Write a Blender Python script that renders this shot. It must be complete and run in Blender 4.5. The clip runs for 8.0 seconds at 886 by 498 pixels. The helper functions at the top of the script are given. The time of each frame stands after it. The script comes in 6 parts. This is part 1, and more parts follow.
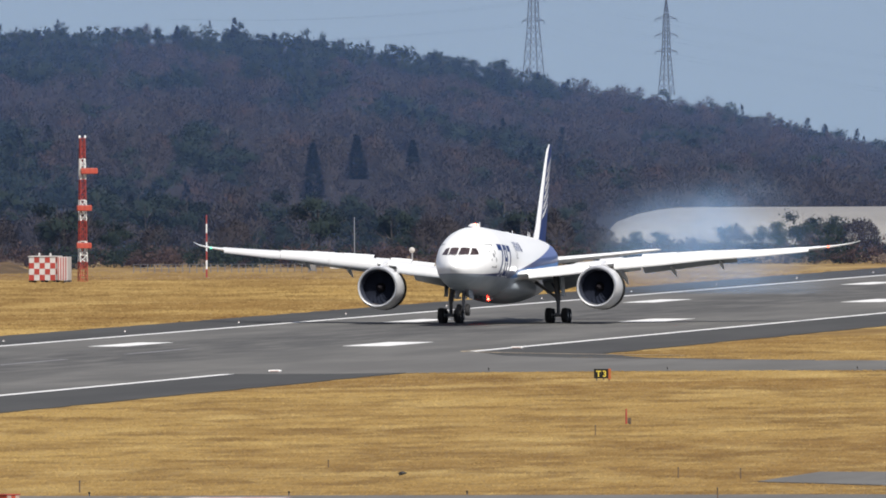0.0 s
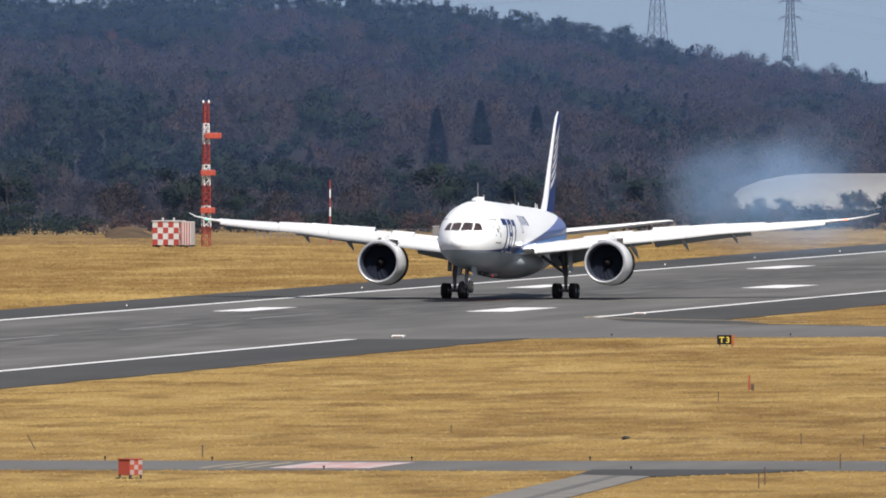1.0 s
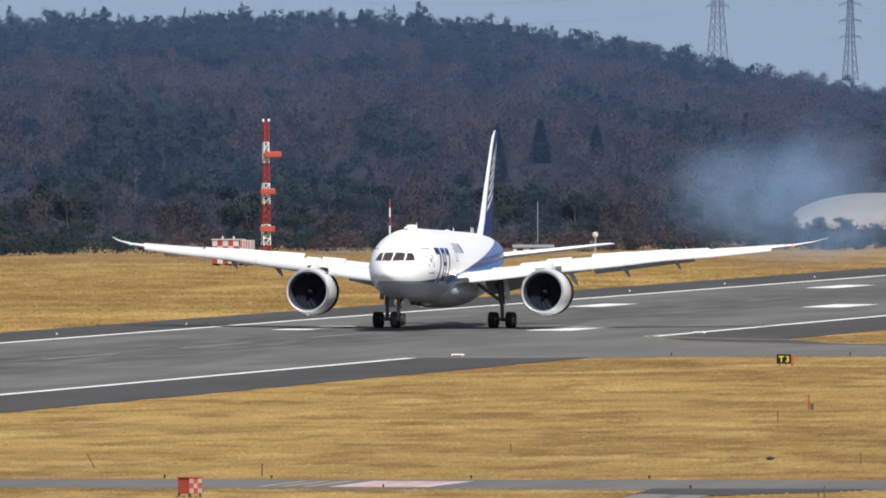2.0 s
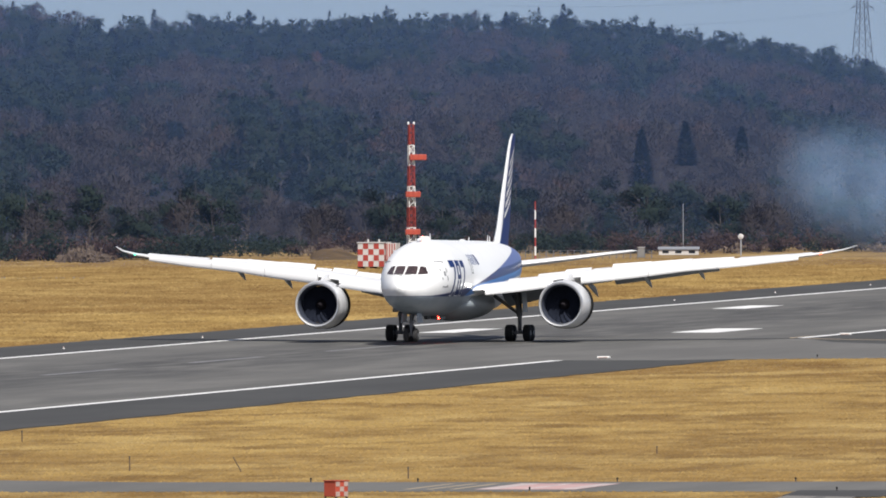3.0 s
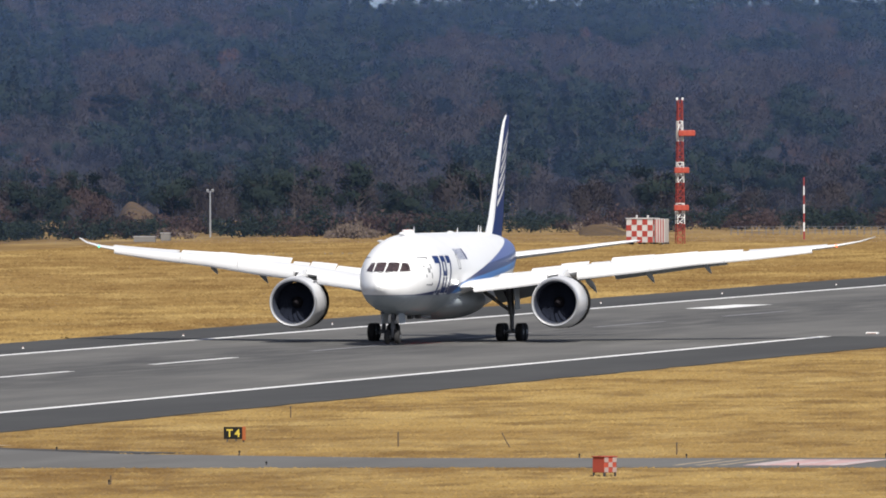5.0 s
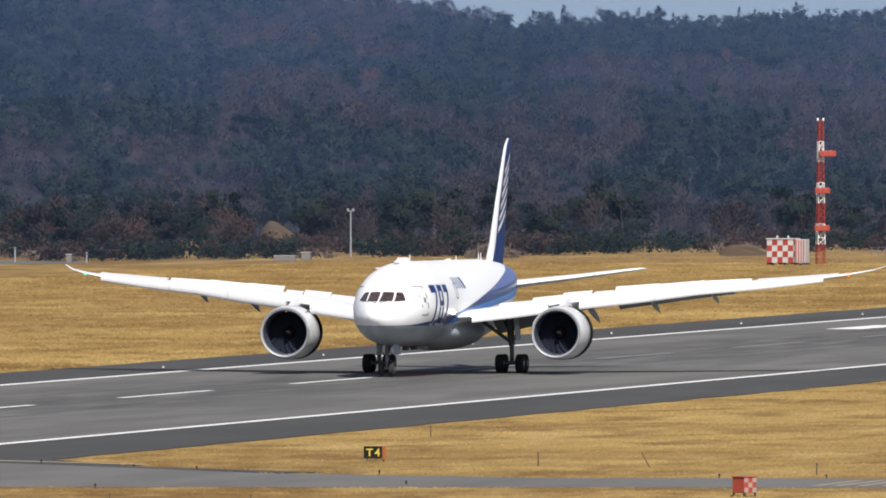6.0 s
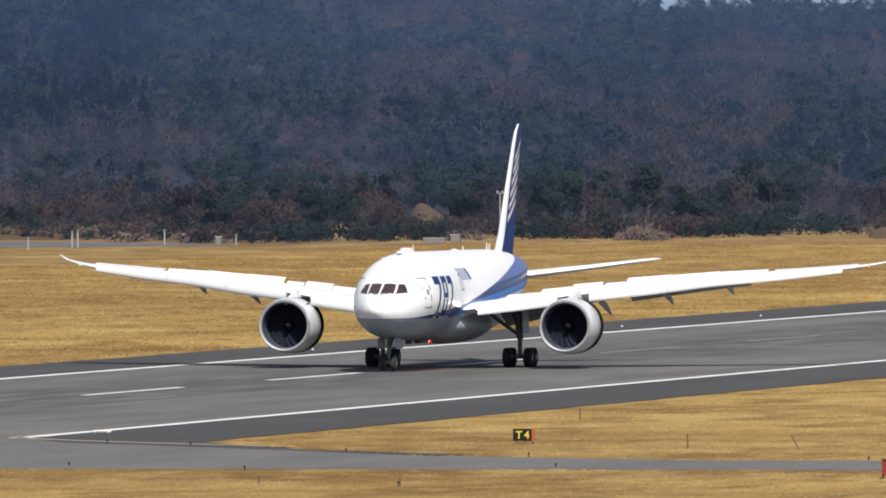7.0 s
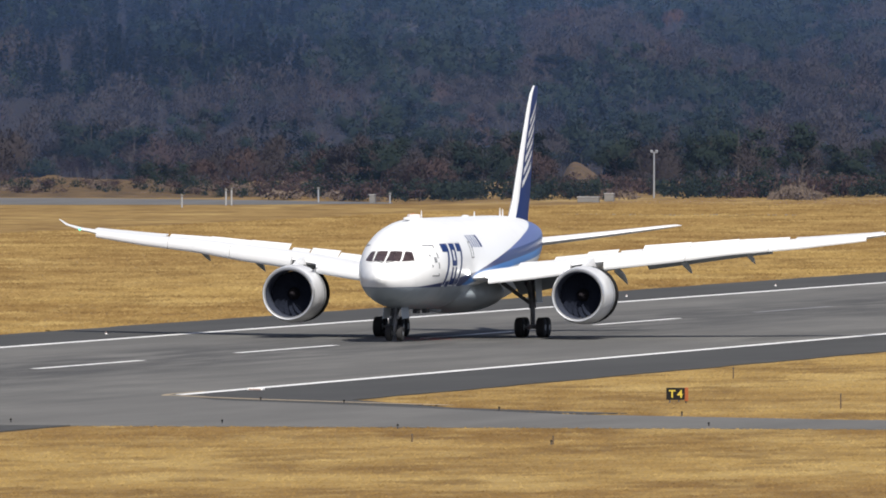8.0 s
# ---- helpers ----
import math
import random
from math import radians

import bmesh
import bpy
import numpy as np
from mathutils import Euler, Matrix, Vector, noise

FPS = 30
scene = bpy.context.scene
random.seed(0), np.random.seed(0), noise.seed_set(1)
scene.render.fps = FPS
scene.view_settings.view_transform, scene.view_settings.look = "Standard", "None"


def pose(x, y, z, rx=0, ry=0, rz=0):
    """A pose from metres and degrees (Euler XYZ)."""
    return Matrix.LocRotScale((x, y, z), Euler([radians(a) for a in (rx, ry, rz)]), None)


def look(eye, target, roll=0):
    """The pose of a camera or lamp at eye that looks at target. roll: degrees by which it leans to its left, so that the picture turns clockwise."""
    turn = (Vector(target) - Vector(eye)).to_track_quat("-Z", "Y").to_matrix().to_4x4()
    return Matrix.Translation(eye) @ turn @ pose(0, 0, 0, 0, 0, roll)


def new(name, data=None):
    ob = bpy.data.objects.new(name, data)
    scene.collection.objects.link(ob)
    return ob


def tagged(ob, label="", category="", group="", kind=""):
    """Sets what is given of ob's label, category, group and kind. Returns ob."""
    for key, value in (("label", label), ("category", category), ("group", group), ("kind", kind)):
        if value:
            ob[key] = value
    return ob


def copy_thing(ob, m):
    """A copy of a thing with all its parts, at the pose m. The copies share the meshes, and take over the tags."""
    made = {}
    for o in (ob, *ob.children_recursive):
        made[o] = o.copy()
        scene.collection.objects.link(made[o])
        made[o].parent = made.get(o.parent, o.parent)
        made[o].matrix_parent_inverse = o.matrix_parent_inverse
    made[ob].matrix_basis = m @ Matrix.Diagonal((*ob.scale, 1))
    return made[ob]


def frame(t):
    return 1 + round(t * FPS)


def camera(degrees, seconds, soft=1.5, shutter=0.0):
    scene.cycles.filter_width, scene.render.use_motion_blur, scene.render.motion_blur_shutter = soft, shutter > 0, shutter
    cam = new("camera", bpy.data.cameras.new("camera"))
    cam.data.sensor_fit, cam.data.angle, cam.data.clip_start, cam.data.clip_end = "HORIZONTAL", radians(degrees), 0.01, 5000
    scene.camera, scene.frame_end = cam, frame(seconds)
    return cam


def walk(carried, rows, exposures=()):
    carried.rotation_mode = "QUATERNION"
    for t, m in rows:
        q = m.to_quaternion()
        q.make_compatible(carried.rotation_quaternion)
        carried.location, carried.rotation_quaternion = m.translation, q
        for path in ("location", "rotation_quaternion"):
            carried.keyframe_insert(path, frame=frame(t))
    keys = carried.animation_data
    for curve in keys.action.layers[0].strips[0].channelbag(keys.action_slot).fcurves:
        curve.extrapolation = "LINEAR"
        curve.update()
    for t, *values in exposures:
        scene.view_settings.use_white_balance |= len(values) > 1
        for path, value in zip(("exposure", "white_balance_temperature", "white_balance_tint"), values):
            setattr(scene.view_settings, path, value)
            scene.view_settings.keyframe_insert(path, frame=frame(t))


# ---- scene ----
EYE_Z = 23.62
cam = camera(2.3332, 8.0, soft=1.8)
# seconds, turn to the left of the runway's direction, tilt below level, lean
PATH = [(0.0, 8.7549, 0.5150, -0.206), (0.5, 8.9066, 0.5837, -0.180), (1.0, 9.0803, 0.6051, -0.055), (1.5, 9.1060, 0.5849, -0.098),
        (1.7, 9.1523, 0.5657, -0.036), (2.8, 9.5066, 0.5387, -0.147), (3.0, 9.6208, 0.5480, -0.179), (3.5, 9.8388, 0.6326, -0.058),
        (4.0, 9.9139, 0.6016, -0.005), (4.5, 10.0788, 0.6275, -0.119), (5.0, 10.3285, 0.6096, -0.166), (5.2, 10.3995, 0.6122, -0.066),
        (6.3, 10.8043, 0.5443, -0.066), (6.5, 10.8773, 0.5606, -0.060), (7.0, 11.0919, 0.6031, -0.028), (7.5, 11.3494, 0.7232, 0.065),
        (8.0, 11.4967, 0.7127, 0.151)]
walk(cam, [(t, pose(0, 0, EYE_Z, 90 - p, 0, y) @ pose(0, 0, 0, 0, 0, r)) for t, y, p, r in PATH])

# ---- light ----
SUN_EL, SUN_AZ = 46.0, 155.0     # degrees; azimuth clockwise from +Y
world = bpy.data.worlds.new("sky")
scene.world = world
world.use_nodes = True
wn = world.node_tree.nodes
sky = wn.new("ShaderNodeTexSky")
sky.sky_type = "NISHITA"
sky.sun_disc = False
sky.sun_elevation, sky.sun_rotation = radians(SUN_EL), radians(SUN_AZ)
sky.air_density, sky.dust_density, sky.ozone_density = 1.0, 1.6, 1.6
# the hazy band at the horizon lies below the hills: the sky is raised by a few degrees
wl = world.node_tree.links
tilt = wn.new("ShaderNodeVectorMath")
tilt.operation = "ADD"
tilt.inputs[1].default_value = (0, 0, 0.13)
wl.new(wn.new("ShaderNodeTexCoord").outputs["Generated"], tilt.inputs[0])
wl.new(tilt.outputs[0], sky.inputs[0])
thin = wn.new("ShaderNodeHueSaturation")          # a thin veil of cloud takes the colour out of the sky
thin.inputs["Hue"].default_value = 0.512
thin.inputs["Saturation"].default_value = 0.85
wl.new(sky.outputs[0], thin.inputs["Color"])
wl.new(thin.outputs[0], wn["Background"].inputs[0])
wn["Background"].inputs[1].default_value = 0.068
sun_data = bpy.data.lights.new("sun", "SUN")
sun_data.energy, sun_data.angle, sun_data.color = 4.2, radians(2.0), (1.0, 0.95, 0.87)
sun = new("sun", sun_data)
sa, se = radians(SUN_AZ), radians(SUN_EL)
sun.matrix_world = look((0, 0, 400), (-math.sin(sa) * math.cos(se), -math.cos(sa) * math.cos(se), 400 - math.sin(se)))
scene.view_settings.exposure = 0.5


# ---- materials ----
def mat(name, color, rough=0.6, metal=0.0, vary=0.12, scale=1.0, fine=8.0, bump=0.0, coat=0.0, tint=None, island=0.0, obj=0.0, spec=0.5, through_light=0.0):
    """A procedural surface: a base colour with variation at two scales, and fine relief."""
    m = bpy.data.materials.new(name)
    m.use_nodes = True
    nt = m.node_tree
    b = nt.nodes["Principled BSDF"]
    b.inputs["Roughness"].default_value, b.inputs["Metallic"].default_value = rough, metal
    b.inputs["Coat Weight"].default_value = coat
    b.inputs["Specular IOR Level"].default_value = spec
    co = nt.nodes.new("ShaderNodeTexCoord")
    n1 = nt.nodes.new("ShaderNodeTexNoise")
    n1.inputs["Scale"].default_value, n1.inputs["Detail"].default_value = scale, 4
    n2 = nt.nodes.new("ShaderNodeTexNoise")
    n2.inputs["Scale"].default_value, n2.inputs["Detail"].default_value = fine, 3
    nt.links.new(co.outputs["Object"], n1.inputs["Vector"])
    nt.links.new(co.outputs["Object"], n2.inputs["Vector"])
    add = nt.nodes.new("ShaderNodeMath")
    add.operation = "MULTIPLY_ADD"
    nt.links.new(n2.outputs[0], add.inputs[0])
    add.inputs[1].default_value = 0.5
    nt.links.new(n1.outputs[0], add.inputs[2])
    src = add.outputs[0]
    if island:
        geo = nt.nodes.new("ShaderNodeNewGeometry")
        more = nt.nodes.new("ShaderNodeMath")
        more.operation = "MULTIPLY_ADD"
        nt.links.new(geo.outputs["Random Per Island"], more.inputs[0])
        more.inputs[1].default_value = island
        nt.links.new(src, more.inputs[2])
        src = more.outputs[0]
    if obj:
        info = nt.nodes.new("ShaderNodeObjectInfo")
        more = nt.nodes.new("ShaderNodeMath")
        more.operation = "MULTIPLY_ADD"
        nt.links.new(info.outputs["Random"], more.inputs[0])
        more.inputs[1].default_value = obj
        nt.links.new(src, more.inputs[2])
        src = more.outputs[0]
    ramp = nt.nodes.new("ShaderNodeMapRange")
    ramp.inputs["From Min"].default_value, ramp.inputs["From Max"].default_value = 0.5, 1.0 + island + obj
    nt.links.new(src, ramp.inputs["Value"])
    mix = nt.nodes.new("ShaderNodeMix")
    mix.data_type = "RGBA"
    other = tint if tint else tuple(c * (1 - 2 * vary) for c in color)
    mix.inputs[6].default_value = (*color, 1)
    mix.inputs[7].default_value = (*other, 1)
    nt.links.new(ramp.outputs[0], mix.inputs[0])
    nt.links.new(mix.outputs[2], b.inputs["Base Color"])
    if through_light:
        tr = nt.nodes.new("ShaderNodeBsdfTranslucent")
        nt.links.new(mix.outputs[2], tr.inputs[0])
        mx = nt.nodes.new("ShaderNodeMixShader")
        mx.inputs[0].default_value = through_light
        nt.links.new(b.outputs[0], mx.inputs[1])
        nt.links.new(tr.outputs[0], mx.inputs[2])
        nt.links.new(mx.outputs[0], nt.nodes["Material Output"].inputs[0])
    if bump:
        bp = nt.nodes.new("ShaderNodeBump")
        bp.inputs["Strength"].default_value = bump
        bp.inputs["Distance"].default_value = 0.05
        nt.links.new(n2.outputs[0], bp.inputs["Height"])
        nt.links.new(bp.outputs[0], b.inputs["Normal"])
    return m


def glow(name, color, strength):
    m = bpy.data.materials.new(name)
    m.use_nodes = True
    b = m.node_tree.nodes["Principled BSDF"]
    b.inputs["Base Color"].default_value = (*color, 1)
    b.inputs["Emission Color"].default_value = (*color, 1)
    b.inputs["Emission Strength"].default_value = strength
    return m


def ramp_noise(nt, scale, detail, vec, lo=0.35, hi=0.65):
    n = nt.nodes.new("ShaderNodeTexNoise")
    n.inputs["Scale"].default_value, n.inputs["Detail"].default_value = scale, detail
    nt.links.new(vec, n.inputs["Vector"])
    r = nt.nodes.new("ShaderNodeMapRange")
    r.inputs["From Min"].default_value, r.inputs["From Max"].default_value = lo, hi
    nt.links.new(n.outputs[0], r.inputs["Value"])
    return r.outputs[0]


def blend(nt, fac, a, b, top=1.0):
    m = nt.nodes.new("ShaderNodeMix")
    m.data_type = "RGBA"
    if top != 1.0:
        k = nt.nodes.new("ShaderNodeMath")
        k.operation = "MULTIPLY"
        k.inputs[1].default_value = top
        nt.links.new(fac, k.inputs[0])
        fac = k.outputs[0]
    nt.links.new(fac, m.inputs[0])
    for value, socket in ((a, m.inputs[6]), (b, m.inputs[7])):
        if isinstance(value, tuple):
            socket.default_value = (*value, 1)
        else:
            nt.links.new(value, socket)
    return m.outputs[2]


def grass_material():
    """Dry winter turf: straw with browner swathes and paler mown streaks."""
    m = bpy.data.materials.new("dry_grass")
    m.use_nodes = True
    nt = m.node_tree
    b = nt.nodes["Principled BSDF"]
    b.inputs["Roughness"].default_value = 0.95
    b.inputs["Specular IOR Level"].default_value = 0.1
    co = nt.nodes.new("ShaderNodeTexCoord").outputs["Object"]
    wide = nt.nodes.new("ShaderNodeMapping")
    wide.inputs["Scale"].default_value = (1.0, 0.35, 1.0)
    wide.inputs["Rotation"].default_value = (0, 0, radians(8))
    nt.links.new(co, wide.inputs["Vector"])
    c = blend(nt, ramp_noise(nt, 0.010, 5, co, 0.42, 0.58), (0.318, 0.216, 0.079), (0.195, 0.119, 0.044))
    # beyond the mown strip past the runway the field is rougher and browner, with a ragged border
    sep = nt.nodes.new("ShaderNodeSeparateXYZ")
    nt.links.new(co, sep.inputs[0])
    ragged = nt.nodes.new("ShaderNodeMath")
    ragged.operation = "MULTIPLY_ADD"
    nt.links.new(ramp_noise(nt, 0.02, 4, co, 0.3, 0.7), ragged.inputs[0])
    ragged.inputs[1].default_value = 46.0
    nt.links.new(sep.outputs[0], ragged.inputs[2])
    field = nt.nodes.new("ShaderNodeMapRange")
    field.inputs["From Min"].default_value, field.inputs["From Max"].default_value = -318.0, -334.0
    nt.links.new(ragged.outputs[0], field.inputs["Value"])
    c = blend(nt, field.outputs[0], c, (0.225, 0.146, 0.060), 0.68)
    c = blend(nt, ramp_noise(nt, 0.035, 4, co, 0.46, 0.66), c, (0.135, 0.078, 0.030), 0.65)
    c = blend(nt, ramp_noise(nt, 0.08, 3, wide.outputs[0], 0.52, 0.68), c, (0.43, 0.315, 0.130), 0.60)
    c = blend(nt, ramp_noise(nt, 0.17, 4, wide.outputs[0], 0.50, 0.62), c, (0.118, 0.068, 0.027), 0.70)
    c = blend(nt, ramp_noise(nt, 0.40, 4, wide.outputs[0], 0.50, 0.66), c, (0.40, 0.290, 0.120), 0.40)
    c = blend(nt, ramp_noise(nt, 0.9, 4, wide.outputs[0], 0.46, 0.72), c, (0.125, 0.076, 0.030), 0.35)
    # single tufts differ a little from the sward
    tuft = nt.nodes.new("ShaderNodeMapRange")
    tuft.inputs["To Min"].default_value, tuft.inputs["To Max"].default_value = 0.0, 0.30
    nt.links.new(nt.nodes.new("ShaderNodeNewGeometry").outputs["Random Per Island"], tuft.inputs["Value"])
    c = blend(nt, tuft.outputs[0], c, (0.25, 0.162, 0.062))
    nt.links.new(c, b.inputs["Base Color"])
    return m


def asphalt_material(name, base, dark, scale=0.03, rubber=0.0):
    """Worn asphalt with streaks along its length; rubber: tyre marks that gather towards the middle of the runway."""
    m = bpy.data.materials.new(name)
    m.use_nodes = True
    nt = m.node_tree
    b = nt.nodes["Principled BSDF"]
    b.inputs["Roughness"].default_value = 0.85
    b.inputs["Specular IOR Level"].default_value = 0.3
    co = nt.nodes.new("ShaderNodeTexCoord").outputs["Object"]
    st = nt.nodes.new("ShaderNodeMapping")
    st.inputs["Scale"].default_value = (1.0, 0.10, 1.0)
    nt.links.new(co, st.inputs["Vector"])
    c = blend(nt, ramp_noise(nt, 0.20, 4, st.outputs[0], 0.42, 0.62), base, dark, 0.75)
    c = blend(nt, ramp_noise(nt, scale, 3, co, 0.42, 0.62), c, dark, 0.45)
    if rubber:
        sep = nt.nodes.new("ShaderNodeSeparateXYZ")
        nt.links.new(co, sep.inputs[0])
        away = nt.nodes.new("ShaderNodeMath")
        away.operation = "ADD"
        away.inputs[1].default_value = 285.0
        nt.links.new(sep.outputs[0], away.inputs[0])
        dist = nt.nodes.new("ShaderNodeMath")
        dist.operation = "ABSOLUTE"
        nt.links.new(away.outputs[0], dist.inputs[0])
        mask = nt.nodes.new("ShaderNodeMapRange")
        mask.interpolation_type = "SMOOTHSTEP"
        mask.inputs["From Min"].default_value, mask.inputs["From Max"].default_value = 15.0, 3.0
        nt.links.new(dist.outputs[0], mask.inputs["Value"])
        streak = ramp_noise(nt, 0.5, 4, st.outputs[0], 0.36, 0.60)
        both = nt.nodes.new("ShaderNodeMath")
        both.operation = "MULTIPLY"
        nt.links.new(mask.outputs[0], both.inputs[0])
        nt.links.new(streak, both.inputs[1])
        c = blend(nt, both.outputs[0], c, (0.040, 0.040, 0.042), rubber)
    c = blend(nt, ramp_noise(nt, 1.1, 3, st.outputs[0], 0.45, 0.7), c, dark, 0.4)
    c = blend(nt, ramp_noise(nt, 6.0, 2, co, 0.45, 0.7), c, tuple(1.25 * v for v in base), 0.3)
    nt.links.new(c, b.inputs["Base Color"])
    return m


GRASS = grass_material()
RUNWAY = asphalt_material("runway_asphalt", (0.142, 0.139, 0.132), (0.084, 0.083, 0.080), rubber=0.75)
SHOULDER = asphalt_material("shoulder_asphalt", (0.062, 0.062, 0.061), (0.044, 0.044, 0.044))
TAXI = asphalt_material("taxiway_asphalt", (0.138, 0.135, 0.129), (0.098, 0.096, 0.092))
PAINT = mat("runway_paint", (0.8, 0.8, 0.8), 0.7, vary=0.12, scale=0.15, fine=2.0)
OLD_PAINT = mat("worn_runway_paint", (0.24, 0.24, 0.255), 0.8, vary=0.2, scale=0.2, fine=2.0)
YELLOW_PAINT = mat("worn_yellow_paint", (0.36, 0.29, 0.2), 0.8, vary=0.12, scale=0.2)
PINK_PAINT = mat("faded_red_paint", (0.52, 0.34, 0.33), 0.8, vary=0.15, scale=0.2)
RED = mat("red_paint", (0.32, 0.04, 0.03), 0.55, vary=0.12, scale=0.8)
ORANGE = mat("orange_paint", (0.36, 0.06, 0.036), 0.5, vary=0.1, scale=0.8)
WHITE = mat("white_paint", (0.8, 0.8, 0.79), 0.5, vary=0.06, scale=0.8)
DULL_WHITE = mat("weathered_white_paint", (0.50, 0.48, 0.47), 0.6, vary=0.12, scale=0.8)
GREY = mat("galvanised_steel", (0.42, 0.43, 0.45), 0.5, 0.5, vary=0.1)
DARK = mat("dark_iron", (0.05, 0.05, 0.055), 0.6, vary=0.15)
BLACK = mat("black_panel", (0.012, 0.012, 0.012), 0.8, vary=0.1, spec=0.15)
SIGN_ORANGE = mat("sign_orange", (0.30, 0.075, 0.014), 0.6, vary=0.1)
PALE_PINK_PAINT = mat("worn_pinkish_white_paint", (0.55, 0.46, 0.45), 0.8, vary=0.18, scale=0.3, fine=2.0)
SIGN_YELLOW = glow("lit_yellow_letters", (0.45, 0.34, 0.04), 0.12)
CONCRETE = mat("concrete", (0.20, 0.19, 0.175), 0.85, vary=0.15, scale=0.3, fine=3)


# ---- mesh tools ----
def finish(name, bm, material, smooth=False, parent=None):
    me = bpy.data.meshes.new(name)
    bmesh.ops.recalc_face_normals(bm, faces=bm.faces)
    bm.to_mesh(me)
    bm.free()
    for mt in (material if isinstance(material, (list, tuple)) else [material]):
        me.materials.append(mt)
    if smooth:
        me.shade_smooth()
        me.set_sharp_from_angle(angle=radians(38))
    ob = new(name, me)
    ob.parent = parent
    return ob


def part(name, bm, material, parent, label="", smooth=False):
    ob = finish(name, bm, material, smooth, parent)
    return tagged(ob, label) if label else ob


def box(bm, x0, x1, y0, y1, z0, z1, m=None, bevel=0.0):
    r = bmesh.ops.create_cube(bm, size=1.0)["verts"]
    for v in r:
        v.co = Vector((x0 + (v.co.x + 0.5) * (x1 - x0), y0 + (v.co.y + 0.5) * (y1 - y0), z0 + (v.co.z + 0.5) * (z1 - z0)))
        if m:
            v.co = m @ v.co
    if bevel:
        edges = list({e for v in r for e in v.link_edges})
        bmesh.ops.bevel(bm, geom=edges, offset=bevel, segments=2, affect="EDGES", profile=0.5)
    return bm


def tube(bm, a, b, r0, r1=None, n=10):
    a, b = Vector(a), Vector(b)
    r1 = r0 if r1 is None else r1
    q = (b - a).to_track_quat("Z", "Y")
    rings = []
    for p, r in ((a, r0), (b, r1)):
        rings.append([bm.verts.new(p + q @ Vector((r * math.cos(2 * math.pi * i / n), r * math.sin(2 * math.pi * i / n), 0))) for i in range(n)])
    for i in range(n):
        j = (i + 1) % n
        bm.faces.new((rings[0][i], rings[0][j], rings[1][j], rings[1][i]))
    bm.faces.new(rings[0][::-1])
    bm.faces.new(rings[1])
    return bm


def loft(bm, rings, caps=True, closed=True):
    vs = [[bm.verts.new(p) for p in ring] for ring in rings]
    n = len(vs[0])
    for a, b in zip(vs, vs[1:]):
        for i in range(n if closed else n - 1):
            j = (i + 1) % n
            bm.faces.new((a[i], a[j], b[j], b[i]))
    if caps:
        bm.faces.new(vs[0][::-1])
        bm.faces.new(vs[-1])
    return bm


def lathe(bm, profile, origin, axis="y", n=40, close=False):
    """Turns (along, radius) pairs about an axis through origin."""
    o = Vector(origin)
    rings = []
    for a, r in profile:
        ring = []
        for i in range(n):
            t = 2 * math.pi * i / n
            c, s = r * math.cos(t), r * math.sin(t)
            ring.append(o + Vector({"y": (c, a, s), "x": (a, c, s), "z": (c, s, a)}[axis]))
        rings.append(ring)
    if close:
        rings.append(rings[0])
        vs = [[bm.verts.new(p) for p in ring] for ring in rings[:-1]]
        vs.append(vs[0])
        for a, b in zip(vs, vs[1:]):
            for i in range(n):
                j = (i + 1) % n
                bm.faces.new((a[i], a[j], b[j], b[i]))
        return bm
    return loft(bm, rings, caps=True)


def slab(name, outline, z0, z1, material):
    """A flat piece with a given outline in plan."""
    bm = bmesh.new()
    lo = [bm.verts.new((x, y, z0)) for x, y in outline]
    hi = [bm.verts.new((x, y, z1)) for x, y in outline]
    bm.faces.new(lo[::-1])
    bm.faces.new(hi)
    n = len(lo)
    for i in range(n):
        j = (i + 1) % n
        bm.faces.new((lo[i], lo[j], hi[j], hi[i]))
    return finish(name, bm, material)


# ---- ground, runway, taxiways ----
def build_ground():
    bm = bmesh.new()
    x0, x1, y0, y1 = -2600, 2200, -600, 4950
    vs = [bm.verts.new(p) for p in ((x0, y0, -0.06), (x1, y0, -0.06), (x1, y1, -0.06), (x0, y1, -0.06))]
    bm.faces.new(vs)
    tagged(finish("ground", bm, GRASS), "flat airfield turf of dry straw-coloured winter grass", "ground", kind="structure")


NEAR_LINE, FAR_LINE, MID_LINE = -260.1, -304.2, -285.7


def wavy(x, ya, yb, amp, step, seed):
    rnd = random.Random(seed)
    n = int(abs(yb - ya) / step)
    return [(x + rnd.uniform(-amp, amp), ya + (yb - ya) * i / n) for i in range(n + 1)]


TAXIWAYS = (
    ("taxiway", [(-261, 1704), (-259.6, 1702), (-254, 1680), (-247, 1668), (-238, 1660), (-225, 1652), (-200, 1650), (400, 1650), (400, 1604),
                 (-222, 1603), (-236, 1599), (-248, 1592), (-252, 1587), (-261, 1586)]),
    ("taxiway", [(-261, 1204), (-259.6, 1202), (-255, 1190), (-247, 1181), (-239, 1171), (-228, 1157), (-211, 1147.5), (-195, 1148), (-160, 1151), (400, 1152), (400, 1126),
                 (-157, 1127), (-204, 1125.2), (-250, 1120.5), (-261, 1116)]))


